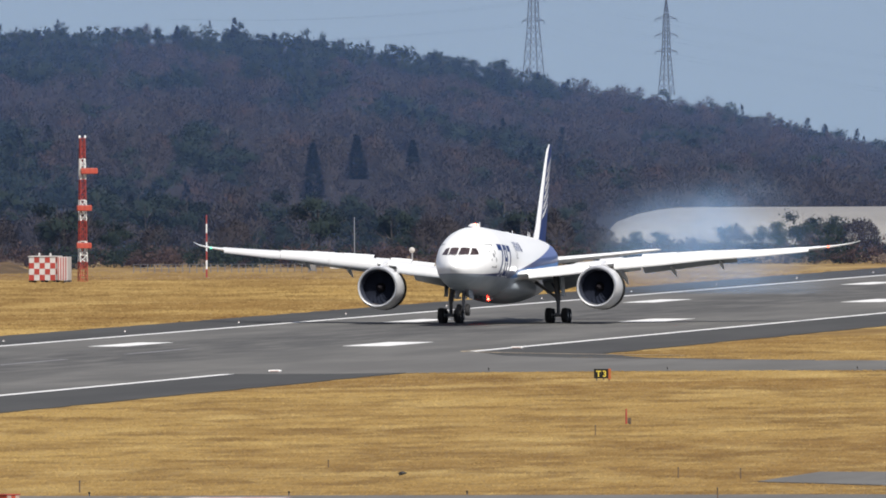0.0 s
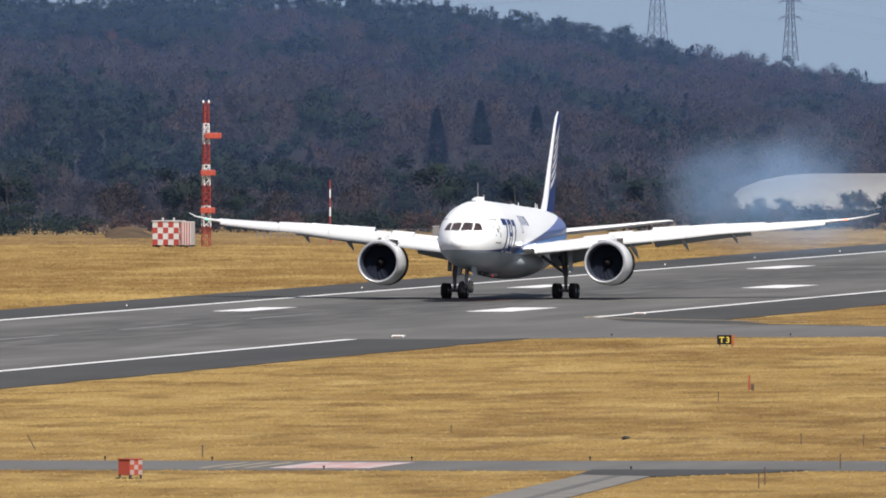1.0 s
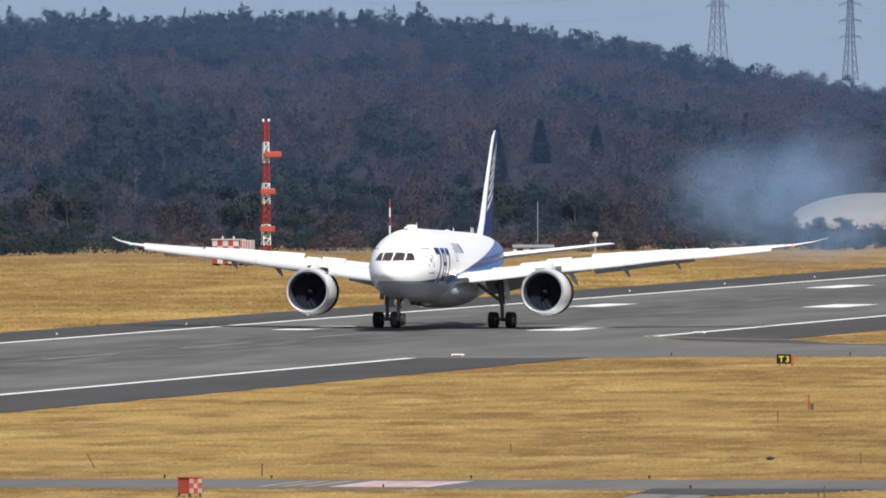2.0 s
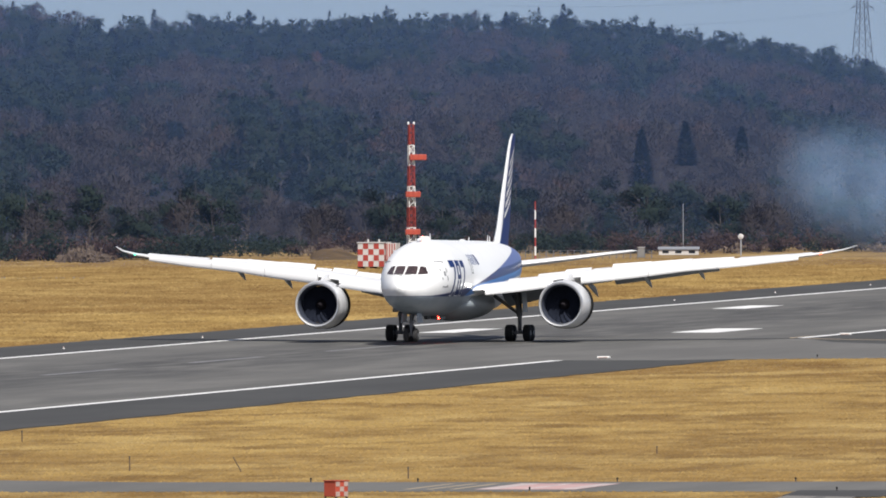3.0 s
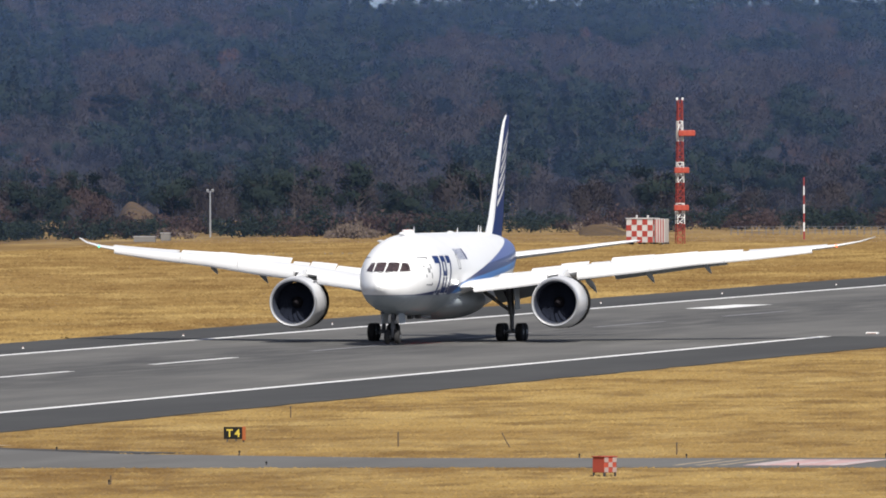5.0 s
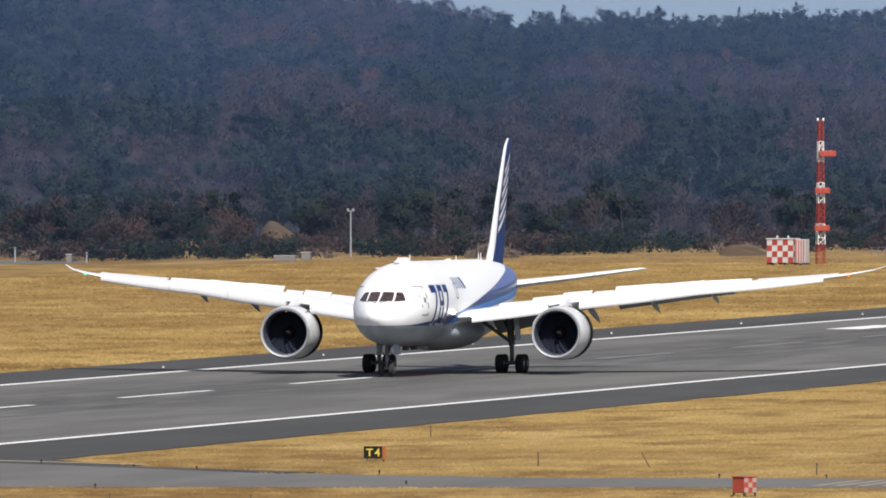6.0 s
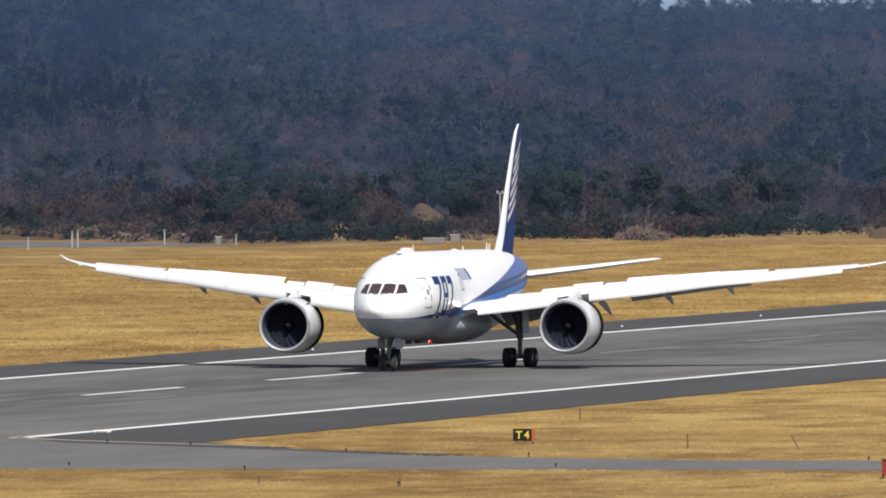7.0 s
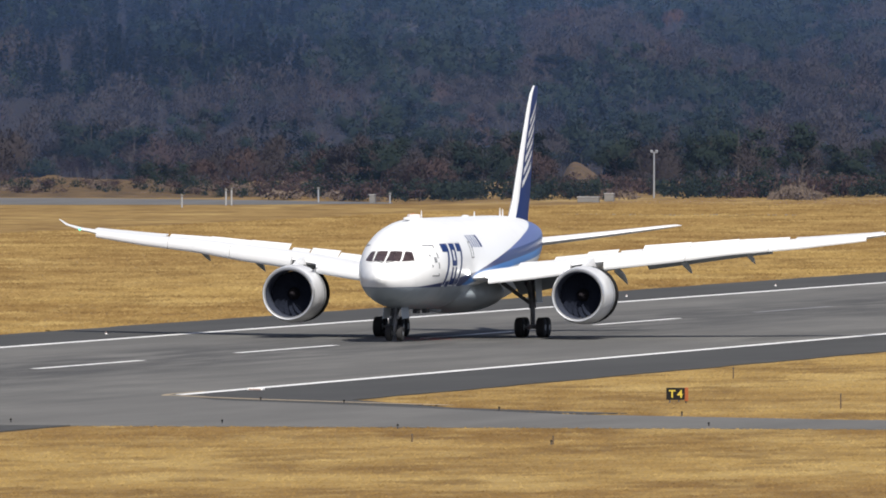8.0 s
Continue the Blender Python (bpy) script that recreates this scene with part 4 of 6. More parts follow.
def crown_normals(tris, h):
    """Soft shading for a crown: each leaf or twig leans to the outside of its tree; turns the leaves to face that way."""
    mid = tris.mean(axis=1)
    out = mid - np.array([0, 0, .40 * h])
    out[:, 2] *= .8
    out /= np.linalg.norm(out, axis=1)[:, None] + 1e-6
    face = np.cross(tris[:, 1] - tris[:, 0], tris[:, 2] - tris[:, 0])
    face /= np.linalg.norm(face, axis=1)[:, None] + 1e-9
    back = (face * out).sum(axis=1) < 0
    tris[back] = tris[back][:, ::-1]
    face[back] *= -1
    soft = .8 * out + .2 * face
    return soft / np.linalg.norm(soft, axis=1)[:, None]


def tri_mesh(name, tris, material, normals=None):
    n = len(tris)
    me = bpy.data.meshes.new(name)
    me.vertices.add(n * 3)
    me.vertices.foreach_set("co", tris.reshape(-1).astype(np.float32))
    me.loops.add(n * 3)
    me.loops.foreach_set("vertex_index", np.arange(n * 3, dtype=np.int32))
    me.polygons.add(n)
    me.polygons.foreach_set("loop_start", np.arange(0, n * 3, 3, dtype=np.int32))
    me.update(calc_edges=True)
    if normals is not None:
        me.attributes.new("custom_normal", "FLOAT_VECTOR", "POINT").data.foreach_set("vector", np.repeat(normals, 3, axis=0).reshape(-1).astype(np.float32))
        me.update()
    me.materials.append(material)
    return me


def turned(tris, a, k, kz, p):
    c, s = math.cos(a) * k, math.sin(a) * k
    return tris @ np.array([[c, s, 0], [-s, c, 0], [0, 0, kz]]) + np.array(p)


STANDING = ((773, 2950, 36, 260), (851, 3150, 40, 300), (950, 3250, 36, 280), (-432, 3626, 26, 170), (197, 4080, 22, 170), (-50, 3300, 30, 200), (-640, 3100, 36, 200), (1215, 3350, 26, 180), (640, 3350, 16, 180), (430, 3500, 14, 160))


def build_woods():
    """The far hillside: patches of evergreens among bare trees, too many to count."""
    rnd = random.Random(11)
    shapes = {"bare": [(*tree_shape("dome", 20 + i, 5.2, 3.0, 380, .30), 5.2) for i in range(7)],
              "pine": [(*tree_shape("pine", 40 + i, 6.0, 2.5, 380, .38), 6.0) for i in range(7)],
              "cedar": [(*tree_shape("cedar", 60 + i, 6.0, 1.4, 300, .42), 6.0) for i in range(3)]}
    shapes = {kind: [(wood, crown, crown_normals(crown, h)) for wood, crown, h in found] for kind, found in shapes.items()}
    crowns = {"bare": [], "red": [], "pine": [], "cedar": []}
    lean = {"bare": [], "red": [], "pine": [], "cedar": []}
    woods = []
    for i in range(6300):
        px = rnd.uniform(-1900, 2050)
        k = rnd.random() ** 0.78
        R = R_FOOT + (R_TOP - R_FOOT) * k + rnd.uniform(-20, 20)
        if px > 1250 and R < 2760:
            continue
        beside = 690 < px < 1010 and R < 3500
        if any(abs(px - c) < w and d - deep < R < d + 20 for c, d, w, deep in STANDING):
            continue
        patch = noise.noise(Vector((px * .0030, R * .0024, 3.1))) + .30 * noise.noise(Vector((px * .011, R * .006, 8.7)))
        high = .20 if k > .68 and px < 1250 else 0.0
        low = (-.25 if k < .22 else .42) if px < -950 else (.10 if px < -250 else (-.12 if k < .68 else 0.0))
        if px > 1010:
            low = -.25
        kind = "pine" if patch + high + low > .10 else "bare"
        if kind == "pine" and rnd.random() < (.85 if px < -1080 else .14):
            kind = "cedar"
        if kind == "bare" and rnd.random() < .06:
            kind = "pine"
        ridge = k > .93
        size = rnd.uniform(.75, 1.2) * (.88 + .2 * (R - R_FOOT) / 2000) * (.60 if ridge else 1.0)
        kind = "bare" if beside else kind
        wood, crown, soft = rnd.choice(shapes[kind])
        p = at(px, R)
        a = rnd.uniform(0, 6.28)
        tall = size * rnd.uniform(.9, 1.15) * (rnd.uniform(.8, 1.5) if ridge else 1.0)
        pile = kind if kind != "bare" or rnd.random() > .12 else "red"
        crowns[pile].append(turned(crown, a, size, tall, p))
        lean[pile].append(turned(soft, a, 1.0, 1.0, (0, 0, 0)))
        if rnd.random() < .35:
            woods.append(turned(wood, a, size * .8, size, p))
    for kind, material, label in (("bare", TWIG, "bare grey-brown winter trees covering a hillside"), ("red", TWIG_RED, "reddish-brown bare trees among the woods"),
                                  ("pine", LEAF_DARK, "dark green pines covering a hillside"), ("cedar", LEAF_BLUE, "dark pointed cedars among the woods")):
        tagged(new("hillside_woods", tri_mesh("hillside_woods", np.concatenate(crowns[kind]), material, np.concatenate(lean[kind]))), label, "woods", kind="stuff")
    tagged(new("woodland_trunks", tri_mesh("woodland_trunks", np.concatenate(woods), BARK_PALE)), "pale thin trunks among the hillside woods", "trunks", kind="stuff")


def tree_thing(name, kind, seed, h, r, n, leaf, material, label):
    wood, crown = tree_shape(kind, seed, h, r, n, leaf)
    ob = tagged(new(name), label, "tree")
    t = new("trunk", tri_mesh("trunk", wood, BARK))
    t.parent = ob
    c = new("crown", tri_mesh("crown", crown, material, crown_normals(crown, h)))
    c.parent = ob
    return ob


def foot_line(px):
    """Where the wood's edge meets the grass across the panorama."""
    return float(np.interp(px, (-1750, -1300, -950, -750, -500, -100, 50, 800, 1300, 1900), (424, 424, 430, 428, 424, 421, 415, 412, 410, 409)))


def build_front_trees():
    """The wood's edge beyond the grass, tree by tree."""
    rnd = random.Random(5)
    kinds = {
        "bare": [tree_thing("bare_tree", "dome", 100 + i, 5.6, 2.4, 1100, .26, TWIG, "bare grey-brown tree at the airfield's edge") for i in range(4)],
        "red": [tree_thing("russet_tree", "dome", 120 + i, 4.8, 2.5, 1100, .26, TWIG_RED, "russet winter tree at the airfield's edge") for i in range(3)],
        "pale": [tree_thing("pale_bush", "bush", 140 + i, 2.6, 1.5, 600, .2, TWIG_PALE, "pale dry bush at the airfield's edge") for i in range(2)],
        "pine": [tree_thing("pine_tree", "pine", 160 + i, 6.4, 2.6, 1500, .28, LEAF_DARK, "dark green pine at the airfield's edge") for i in range(4)],
        "bush": [tree_thing("evergreen_bush", "bush", 180 + i, 3.2, 1.7, 1000, .24, LEAF_DARK, "round dark evergreen bush at the airfield's edge") for i in range(3)],
    }
    first = {id(o): True for v in kinds.values() for o in v}
    # stretches of the panorama: from, to, how many, scale, mixture
    stretches = ((-1740, -1240, 40, .95, "bare pine bare red bush pine"), (-1300, -800, 38, .95, "red bare red pine bare bush"), (-1000, -600, 34, .95, "red pine bare pine red"),
                 (-620, -280, 34, 1.0, "pine pine bush pine bare"), (-320, 20, 24, 1.0, "bare bare bush pine bare"), (-20, 380, 26, .95, "bare bare pine bare"),
                 (360, 760, 30, .95, "pine bare pine bush bare"), (720, 960, 20, 1.05, "pine pine bush"), (940, 1290, 26, .9, "bare pine bare bush"),
                 (1290, 1500, 8, .55, "bush bare pine"), (1500, 1900, 22, .72, "pine bush bare pine"))
    for x0, x1, count, scale, mix in stretches:
        names = mix.split()
        for i in range(count):
            px = x0 + (x1 - x0) * (i + rnd.random()) / count
            R = ground_r(px, foot_line(px)) + rnd.uniform(8, 170 if px < 1250 else 60) + (50 if px < -1150 else 0)
            kind = names[rnd.randrange(len(names))]
            if -650 < px < -545 and R < 2450:
                R += 140
            src = rnd.choice(kinds[kind])
            k = scale * rnd.uniform(.75, 1.2) * (1 + .1 * (R - 2350) / 200)
            m = Matrix.Translation(at(px, R, -.06)) @ Matrix.Rotation(rnd.uniform(0, 6.28), 4, "Z")
            if first.pop(id(src), None):
                src.matrix_basis = m
                src.scale = (k, k, k)
            else:
                ob = copy_thing(src, m)
                ob.scale = (k, k, k)
    for v in kinds.values():
        for o in v:
            if id(o) in first:
                o.matrix_basis = Matrix.Translation(at(rnd.uniform(-900, 900), 2500, -.06))
    # undergrowth along the foot
    bits = {"dark": [], "brown": [], "pale": []}
    base = {"dark": [tree_shape("bush", 200 + i, 1.7, 1.1, 140, .26)[1] for i in range(3)], "brown": [tree_shape("bush", 210 + i, 1.9, 1.2, 170, .26)[1] for i in range(3)],
            "pale": [tree_shape("bush", 220 + i, .9, 1.0, 110, .22)[1] for i in range(3)]}
    for i in range(900):
        px = rnd.uniform(-1750, 1900)
        R = ground_r(px, foot_line(px) - 12 * rnd.random() ** 1.5)
        w = noise.noise(Vector((px * .006, 1.3, 0))) + rnd.uniform(-.4, .4)
        kind = "dark" if w > -.08 else ("brown" if w > -.42 else "pale")
        k = rnd.uniform(.7, 1.5)
        if px < -1150:
            kind, k, R = ("pale", "pale", "brown", "dark")[i % 4], k * .6, R + 12
        bits[kind].append(turned(base[kind][rnd.randrange(3)], rnd.uniform(0, 6.28), k, k, at(px, R, -.1)))
    for i in range(26):
        k = rnd.uniform(.6, 1.5) * (1.2 - abs(i - 13) / 16)
        bits["pale"].append(turned(base["pale"][i % 3], rnd.uniform(0, 6.28), k * .8, k * 1.5, at(-262 + 3.6 * i, 2326 + rnd.uniform(0, 8), -.1)))
    for i in range(260):
        px = rnd.uniform(-1780, -1000)
        kind = ("dark", "pale", "pale", "brown")[rnd.randrange(4)]
        k = rnd.uniform(.45, .95)
        bits[kind].append(turned(base[kind][rnd.randrange(3)], rnd.uniform(0, 6.28), k, k, at(px, 2346 + rnd.uniform(0, 34), rnd.uniform(.2, .9))))
    for kind, material, label in (("dark", LEAF_DARK, "dark evergreen undergrowth along the wood's edge"), ("brown", TWIG_RED, "russet brush along the wood's edge"), ("pale", TWIG_PALE, "pale dry grass tufts along the wood's edge")):
        tagged(new("undergrowth", tri_mesh("undergrowth", np.concatenate(bits[kind]), material)), label, "undergrowth", kind="stuff")
    # single trees that stand out on the slope
    for i, (px, R, h, r) in enumerate(((773, 2950, 7.8, 1.75), (851, 3150, 6.7, 1.75), (950, 3250, 5.1, 1.35), (1105, 3300, 2.5, .9), (-545, 2480, 4.2, .8))):
        ob = tree_thing("cedar_tree", "cedar", 300 + i, h, r, 1600, .42, LEAF_BLUE, "tall pointed dark cedar standing above the wood")
        ob.location = at(px, R)
    for i, (px, R, h, r) in enumerate(((-50, 3300, 4.6, 2.3), (-640, 3100, 5.6, 3.2), (1215, 3350, 3.8, 1.9), (745, 3300, 3.2, 2.2), (-615, 3120, 5.0, 2.6))):
        ob = tree_thing("pine_tree", "pine", 320 + i, h, r, 900, .40, LEAF_BLUE, "broad dark pine standing above the wood")
        ob.location = at(px, R)
    for i, (px, R, h, r) in enumerate(((-432, 3626, 4.6, 2.6), (197, 4080, 4.4, 1.6), (20, 4300, 3.6, 1.6))):
        ob = tree_thing("russet_tree", "dome", 380 + i, h, r, 700, .30, TWIG_ORANGE, "orange-brown tree among the dark woods")
        ob.location = at(px, R)
    for i, (px, R, h) in enumerate(((640, 3350, 4.6), (430, 3500, 4.4), (42, 3450, 5.0), (1108, 3700, 5.0), (-900, 3400, 4.5))):
        ob = tree_thing("dead_tree", "bare", 340 + i, h, 1.2, 40, .3, BARK_PALE, "pale dead tree with bare limbs")
        ob.children[0].data.materials[0] = BARK_PALE
        ob.location = at(px, R)


def build_banks():
    """Low dry banks in front of the wood, and a bare earth cut."""
    soil = mat("dry_bank", (0.15, 0.098, 0.048), 0.95, tint=(0.062, 0.044, 0.026), scale=0.35, fine=2.2, bump=0.5, spec=0.1)
    for name, x0, x1, R, h, label in (("earth_bank", -1800, -1230, 2338, 2.3, "dry straw-brown earth bank"), ("earth_bank", -1290, -900, 2352, 1.2, "dry straw-brown earth bank"),
                                      ("earth_bank", -632, -556, 2440, 3.4, "bare orange-brown earth cut under trees"), ("earth_bank", 185, 275, 2345, 1.5, "small brown earth heap"),
                                      ("earth_bank", -260, -170, 2330, .4, "dry pale brushy bank")):
        bm = bmesh.new()
        grid = []
        n = 40
        for j in range(8):
            row = []
            for i in range(n + 1):
                px = x0 + (x1 - x0) * i / n
                u, v = i / n, j / 7
                rise = math.sin(math.pi * u) ** .6 * math.sin(math.pi * v * .5) ** .8
                bump = .75 + .5 * noise.noise(Vector((px * .02, v * 2, h)))
                row.append(bm.verts.new(at(px, R + 40 * v, -.1 + h * rise * bump)))
            grid.append(row)
        for a, b in zip(grid, grid[1:]):
            for i in range(n):
                bm.faces.new((a[i], a[i + 1], b[i + 1], b[i]))
        tagged(finish(name, bm, soil, True), label, "bank", kind="structure")


def build_haze_sheets():
    """Winter haze over the valley imitated by thin bluish sheets: the farther woods lie behind more of them."""
    m = bpy.data.materials.new("haze_sheet")
    m.use_nodes = True
    nt = m.node_tree
    nt.nodes.remove(nt.nodes["Principled BSDF"])
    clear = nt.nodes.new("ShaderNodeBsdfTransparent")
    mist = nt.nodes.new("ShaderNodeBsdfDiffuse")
    # the bluish cast of distance is put into the sheets' own colour
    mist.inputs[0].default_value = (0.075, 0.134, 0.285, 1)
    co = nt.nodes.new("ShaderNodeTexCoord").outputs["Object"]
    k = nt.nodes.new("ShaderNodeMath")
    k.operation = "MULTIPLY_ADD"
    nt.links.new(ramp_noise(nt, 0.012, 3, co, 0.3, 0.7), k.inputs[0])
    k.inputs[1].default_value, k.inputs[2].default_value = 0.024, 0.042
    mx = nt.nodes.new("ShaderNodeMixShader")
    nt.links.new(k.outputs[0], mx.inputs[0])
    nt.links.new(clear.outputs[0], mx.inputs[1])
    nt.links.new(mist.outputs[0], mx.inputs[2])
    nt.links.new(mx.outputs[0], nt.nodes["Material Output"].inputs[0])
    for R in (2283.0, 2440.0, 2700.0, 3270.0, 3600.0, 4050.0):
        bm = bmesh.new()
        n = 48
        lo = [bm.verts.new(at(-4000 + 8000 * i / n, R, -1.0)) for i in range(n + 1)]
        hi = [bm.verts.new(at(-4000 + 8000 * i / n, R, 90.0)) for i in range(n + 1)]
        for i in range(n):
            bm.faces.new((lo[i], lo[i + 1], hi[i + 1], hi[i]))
        tagged(finish("haze", bm, m, True), "thin bluish sheet standing in for winter haze before the hills", "haze", kind="stuff")


build_hill()
build_haze_sheets()
build_banks()
build_woods()
build_front_trees()


# ---- far structures ----
def build_pylon(px, R, height, foot, broad=1.0):
    """A lattice pylon with three pairs of arms."""
    ob = tagged(new("power_pylon"), "grey steel lattice power pylon on the hill", "pylon")
    ob.location = at(px, R, foot)
    ob.rotation_euler = (0, 0, radians(9 + 25))

    def half(z):
        return broad * float(np.interp(z / height, (0, .42, .80, 1.0), (1.75, .95, .62, .08)))
    levels = [height * k for k in (0, .12, .23, .33, .42, .50, .57, .64, .71, .78, .85, .92, 1.0)]
    for cx, cy in ((-1, -1), (1, -1), (1, 1), (-1, 1)):
        bm = bmesh.new()
        for a, b in zip(levels, levels[1:]):
            tube(bm, (cx * half(a), cy * half(a), a), (cx * half(b), cy * half(b), b), .085, n=5)
        part("leg", bm, GREY_STEEL, ob)
    bm = bmesh.new()
    for a, b in zip(levels, levels[1:]):
        for (cx, cy), (dx, dy) in (((-1, -1), (1, -1)), ((1, -1), (1, 1)), ((1, 1), (-1, 1)), ((-1, 1), (-1, -1))):
            tube(bm, (cx * half(a), cy * half(a), a), (dx * half(b), dy * half(b), b), .045, n=4)
            tube(bm, (dx * half(a), dy * half(a), a), (cx * half(b), cy * half(b), b), .045, n=4)
    tagged(part("bracing", bm, GREY_STEEL, ob), kind="stuff")
    for k in (.45, .62, .79):
        z = height * k
        for s in (-1, 1):
            bm = bmesh.new()
            tip = (s * 2.6, 0, z - .1)
            for cy in (-1, 1):
                tube(bm, (s * half(z), cy * half(z), z), tip, .05, n=4)
                tube(bm, (s * half(z), cy * half(z), z + .55), tip, .04, n=4)
            tube(bm, tip, (tip[0], 0, z - .7), .06, n=5)
            part("arm", bm, GREY_STEEL, ob)
    return ob


GREY_STEEL = mat("pylon_steel", (0.07, 0.075, 0.085), 0.6, 0.3, vary=0.15)


def build_wires(stops):
    for k in (.45, .62, .79):
        for s in (-1, 1):
            for (pa, ra, ha, fa), (pb, rb, hb, fb) in zip(stops, stops[1:]):
                bm = bmesh.new()
                ang = radians(34)
                a, b = at(pa, ra, fa + ha * k - .7) + Vector((s * 2.6 * math.cos(ang), s * 2.6 * math.sin(ang), 0)), at(pb, rb, fb + hb * k - .7) + Vector((s * 2.6 * math.cos(ang), s * 2.6 * math.sin(ang), 0))
                pts = [a.lerp(b, i / 14) - Vector((0, 0, 4 * 1.6 * (i / 14) * (1 - i / 14))) for i in range(15)]
                loft(bm, [[p + Vector((0, .011 * math.cos(q), .011 * math.sin(q))) for q in (0, 2.1, 4.2)] for p in pts])
                tagged(finish("power_line", bm, GREY_STEEL), "thin sagging power line between pylons", "cable", group="power lines")


PYLONS = ((520, 4800, 26, 16.0), (1164, 4640, 27.5, 18.2), (1399, 4660, 20.7, 14.6), (2250, 4400, 20, 2.0))
build_pylon(*PYLONS[1])
build_pylon(*PYLONS[2], .75)
build_wires(PYLONS)


def build_hangar():
    """A long low vaulted roof behind the trees."""
    ob = tagged(new("storage_dome"), "long low pale grey vaulted building behind trees", "building")
    skin = mat("pale_membrane", (0.25, 0.24, 0.225), 0.8, vary=0.10, scale=0.08, fine=0.6)
    bm = bmesh.new()
    rings = []
    for i in range(25):
        u = i / 24
        px = 1272 + 900 * u
        k = math.sqrt(max(0.0, 1 - (1 - min(1.0, u / .19)) ** 2))
        k = max(.02, k)
        rings.append([at(px, 2640 + 26 * (1 - math.cos(a)) * .9, -.1 + 4.8 * k * math.sin(a) ** .55) for a in [math.pi * .5 * j / 12 + .0001 for j in range(13)]])
    loft(bm, rings, caps=False, closed=False)
    part("roof", bm, skin, ob, "pale grey vaulted roof skin", smooth=True)
    bm = bmesh.new()
    a, b = at(1290, 2639.6, 0), at(2150, 2639.6, 0)
    for k in range(14):
        p = a.lerp(b, (k + .5) / 14)
        tube(bm, p + Vector((0, 0, -.1)), p + Vector((0, .5, 1.6)), .06, n=5)
    part("footing", bm, CONCRETE, ob)


build_hangar()


def lattice(ob, half0, half1, height, bands, r_leg=.05):
    """A square mast of legs and bracing in painted bands."""
    for i in range(bands):
        za, zb = height * i / bands, height * (i + 1) / bands
        m = RED if i % 2 == 0 else WHITE
        bm = bmesh.new()
        for cx, cy in ((-1, -1), (1, -1), (1, 1), (-1, 1)):
            ha, hb = half0 + (half1 - half0) * za / height, half0 + (half1 - half0) * zb / height
            tube(bm, (cx * ha, cy * ha, za), (cx * hb, cy * hb, zb), r_leg, n=6)
            steps = 3
            for k in range(steps):
                z0, z1 = za + (zb - za) * k / steps, za + (zb - za) * (k + 1) / steps
                h0, h1 = half0 + (half1 - half0) * z0 / height, half0 + (half1 - half0) * z1 / height
                dx, dy = -cy, cx
                tube(bm, (cx * h0, cy * h0, z0), (dx * h1, dy * h1, z1), r_leg * .7, n=5)
                tube(bm, (cx * h1, cy * h1, z1), (dx * h1, dy * h1, z1), r_leg * .7, n=5)
        part("mast_section", bm, m, ob, "red painted lattice section" if i % 2 == 0 else "white painted lattice section")


def build_glide_mast():
    ob = tagged(new("antenna_mast"), "red and white lattice antenna mast with orange boxes", "antenna mast")
    ob.location = (-381.2, 2229.2, -.06)
    ob.rotation_euler = (0, 0, radians(9 + 18))
    lattice(ob, .40, .22, 15.0, 7, .045)
    for z, x0, x1 in ((11.6, -.35, 1.45), (7.75, -.80, .80), (3.85, -.85, .75)):
        bm = bmesh.new()
        box(bm, x0, x1, -.80, -.45, z - .30, z + .30, bevel=.08)
        a = part("antenna_box", bm, ORANGE, ob, "orange antenna reflector box")
        bm = bmesh.new()
        box(bm, x0 + .15, x1 - .15, -.47, -.22, z - .06, z + .06)
        part("bracket", bm, GREY, a)
        for k in range(3):
            bm = bmesh.new()
            xx = x0 + (x1 - x0) * (k + .5) / 3
            box(bm, xx - .06, xx + .06, -.85, -.79, z - .27, z + .27)
            part("rib", bm, RED, a)
    bm = bmesh.new()
    for xx in (-.12, .12):
        tube(bm, (xx, .45, 0), (xx, .36, 14.6), .025, n=5)
    for k in range(36):
        tube(bm, (-.12, .44, .4 * k + .3), (.12, .44, .4 * k + .3), .015, n=4)
    part("ladder", bm, RED, ob)
    for s in (-1, 1):
        bm = bmesh.new()
        lathe(bm, [(0, .09), (.2, .11), (.3, .06)], (s * .3, 0, 15.0), "z", 12)
        part("warning_lamp", bm, WHITE, ob)


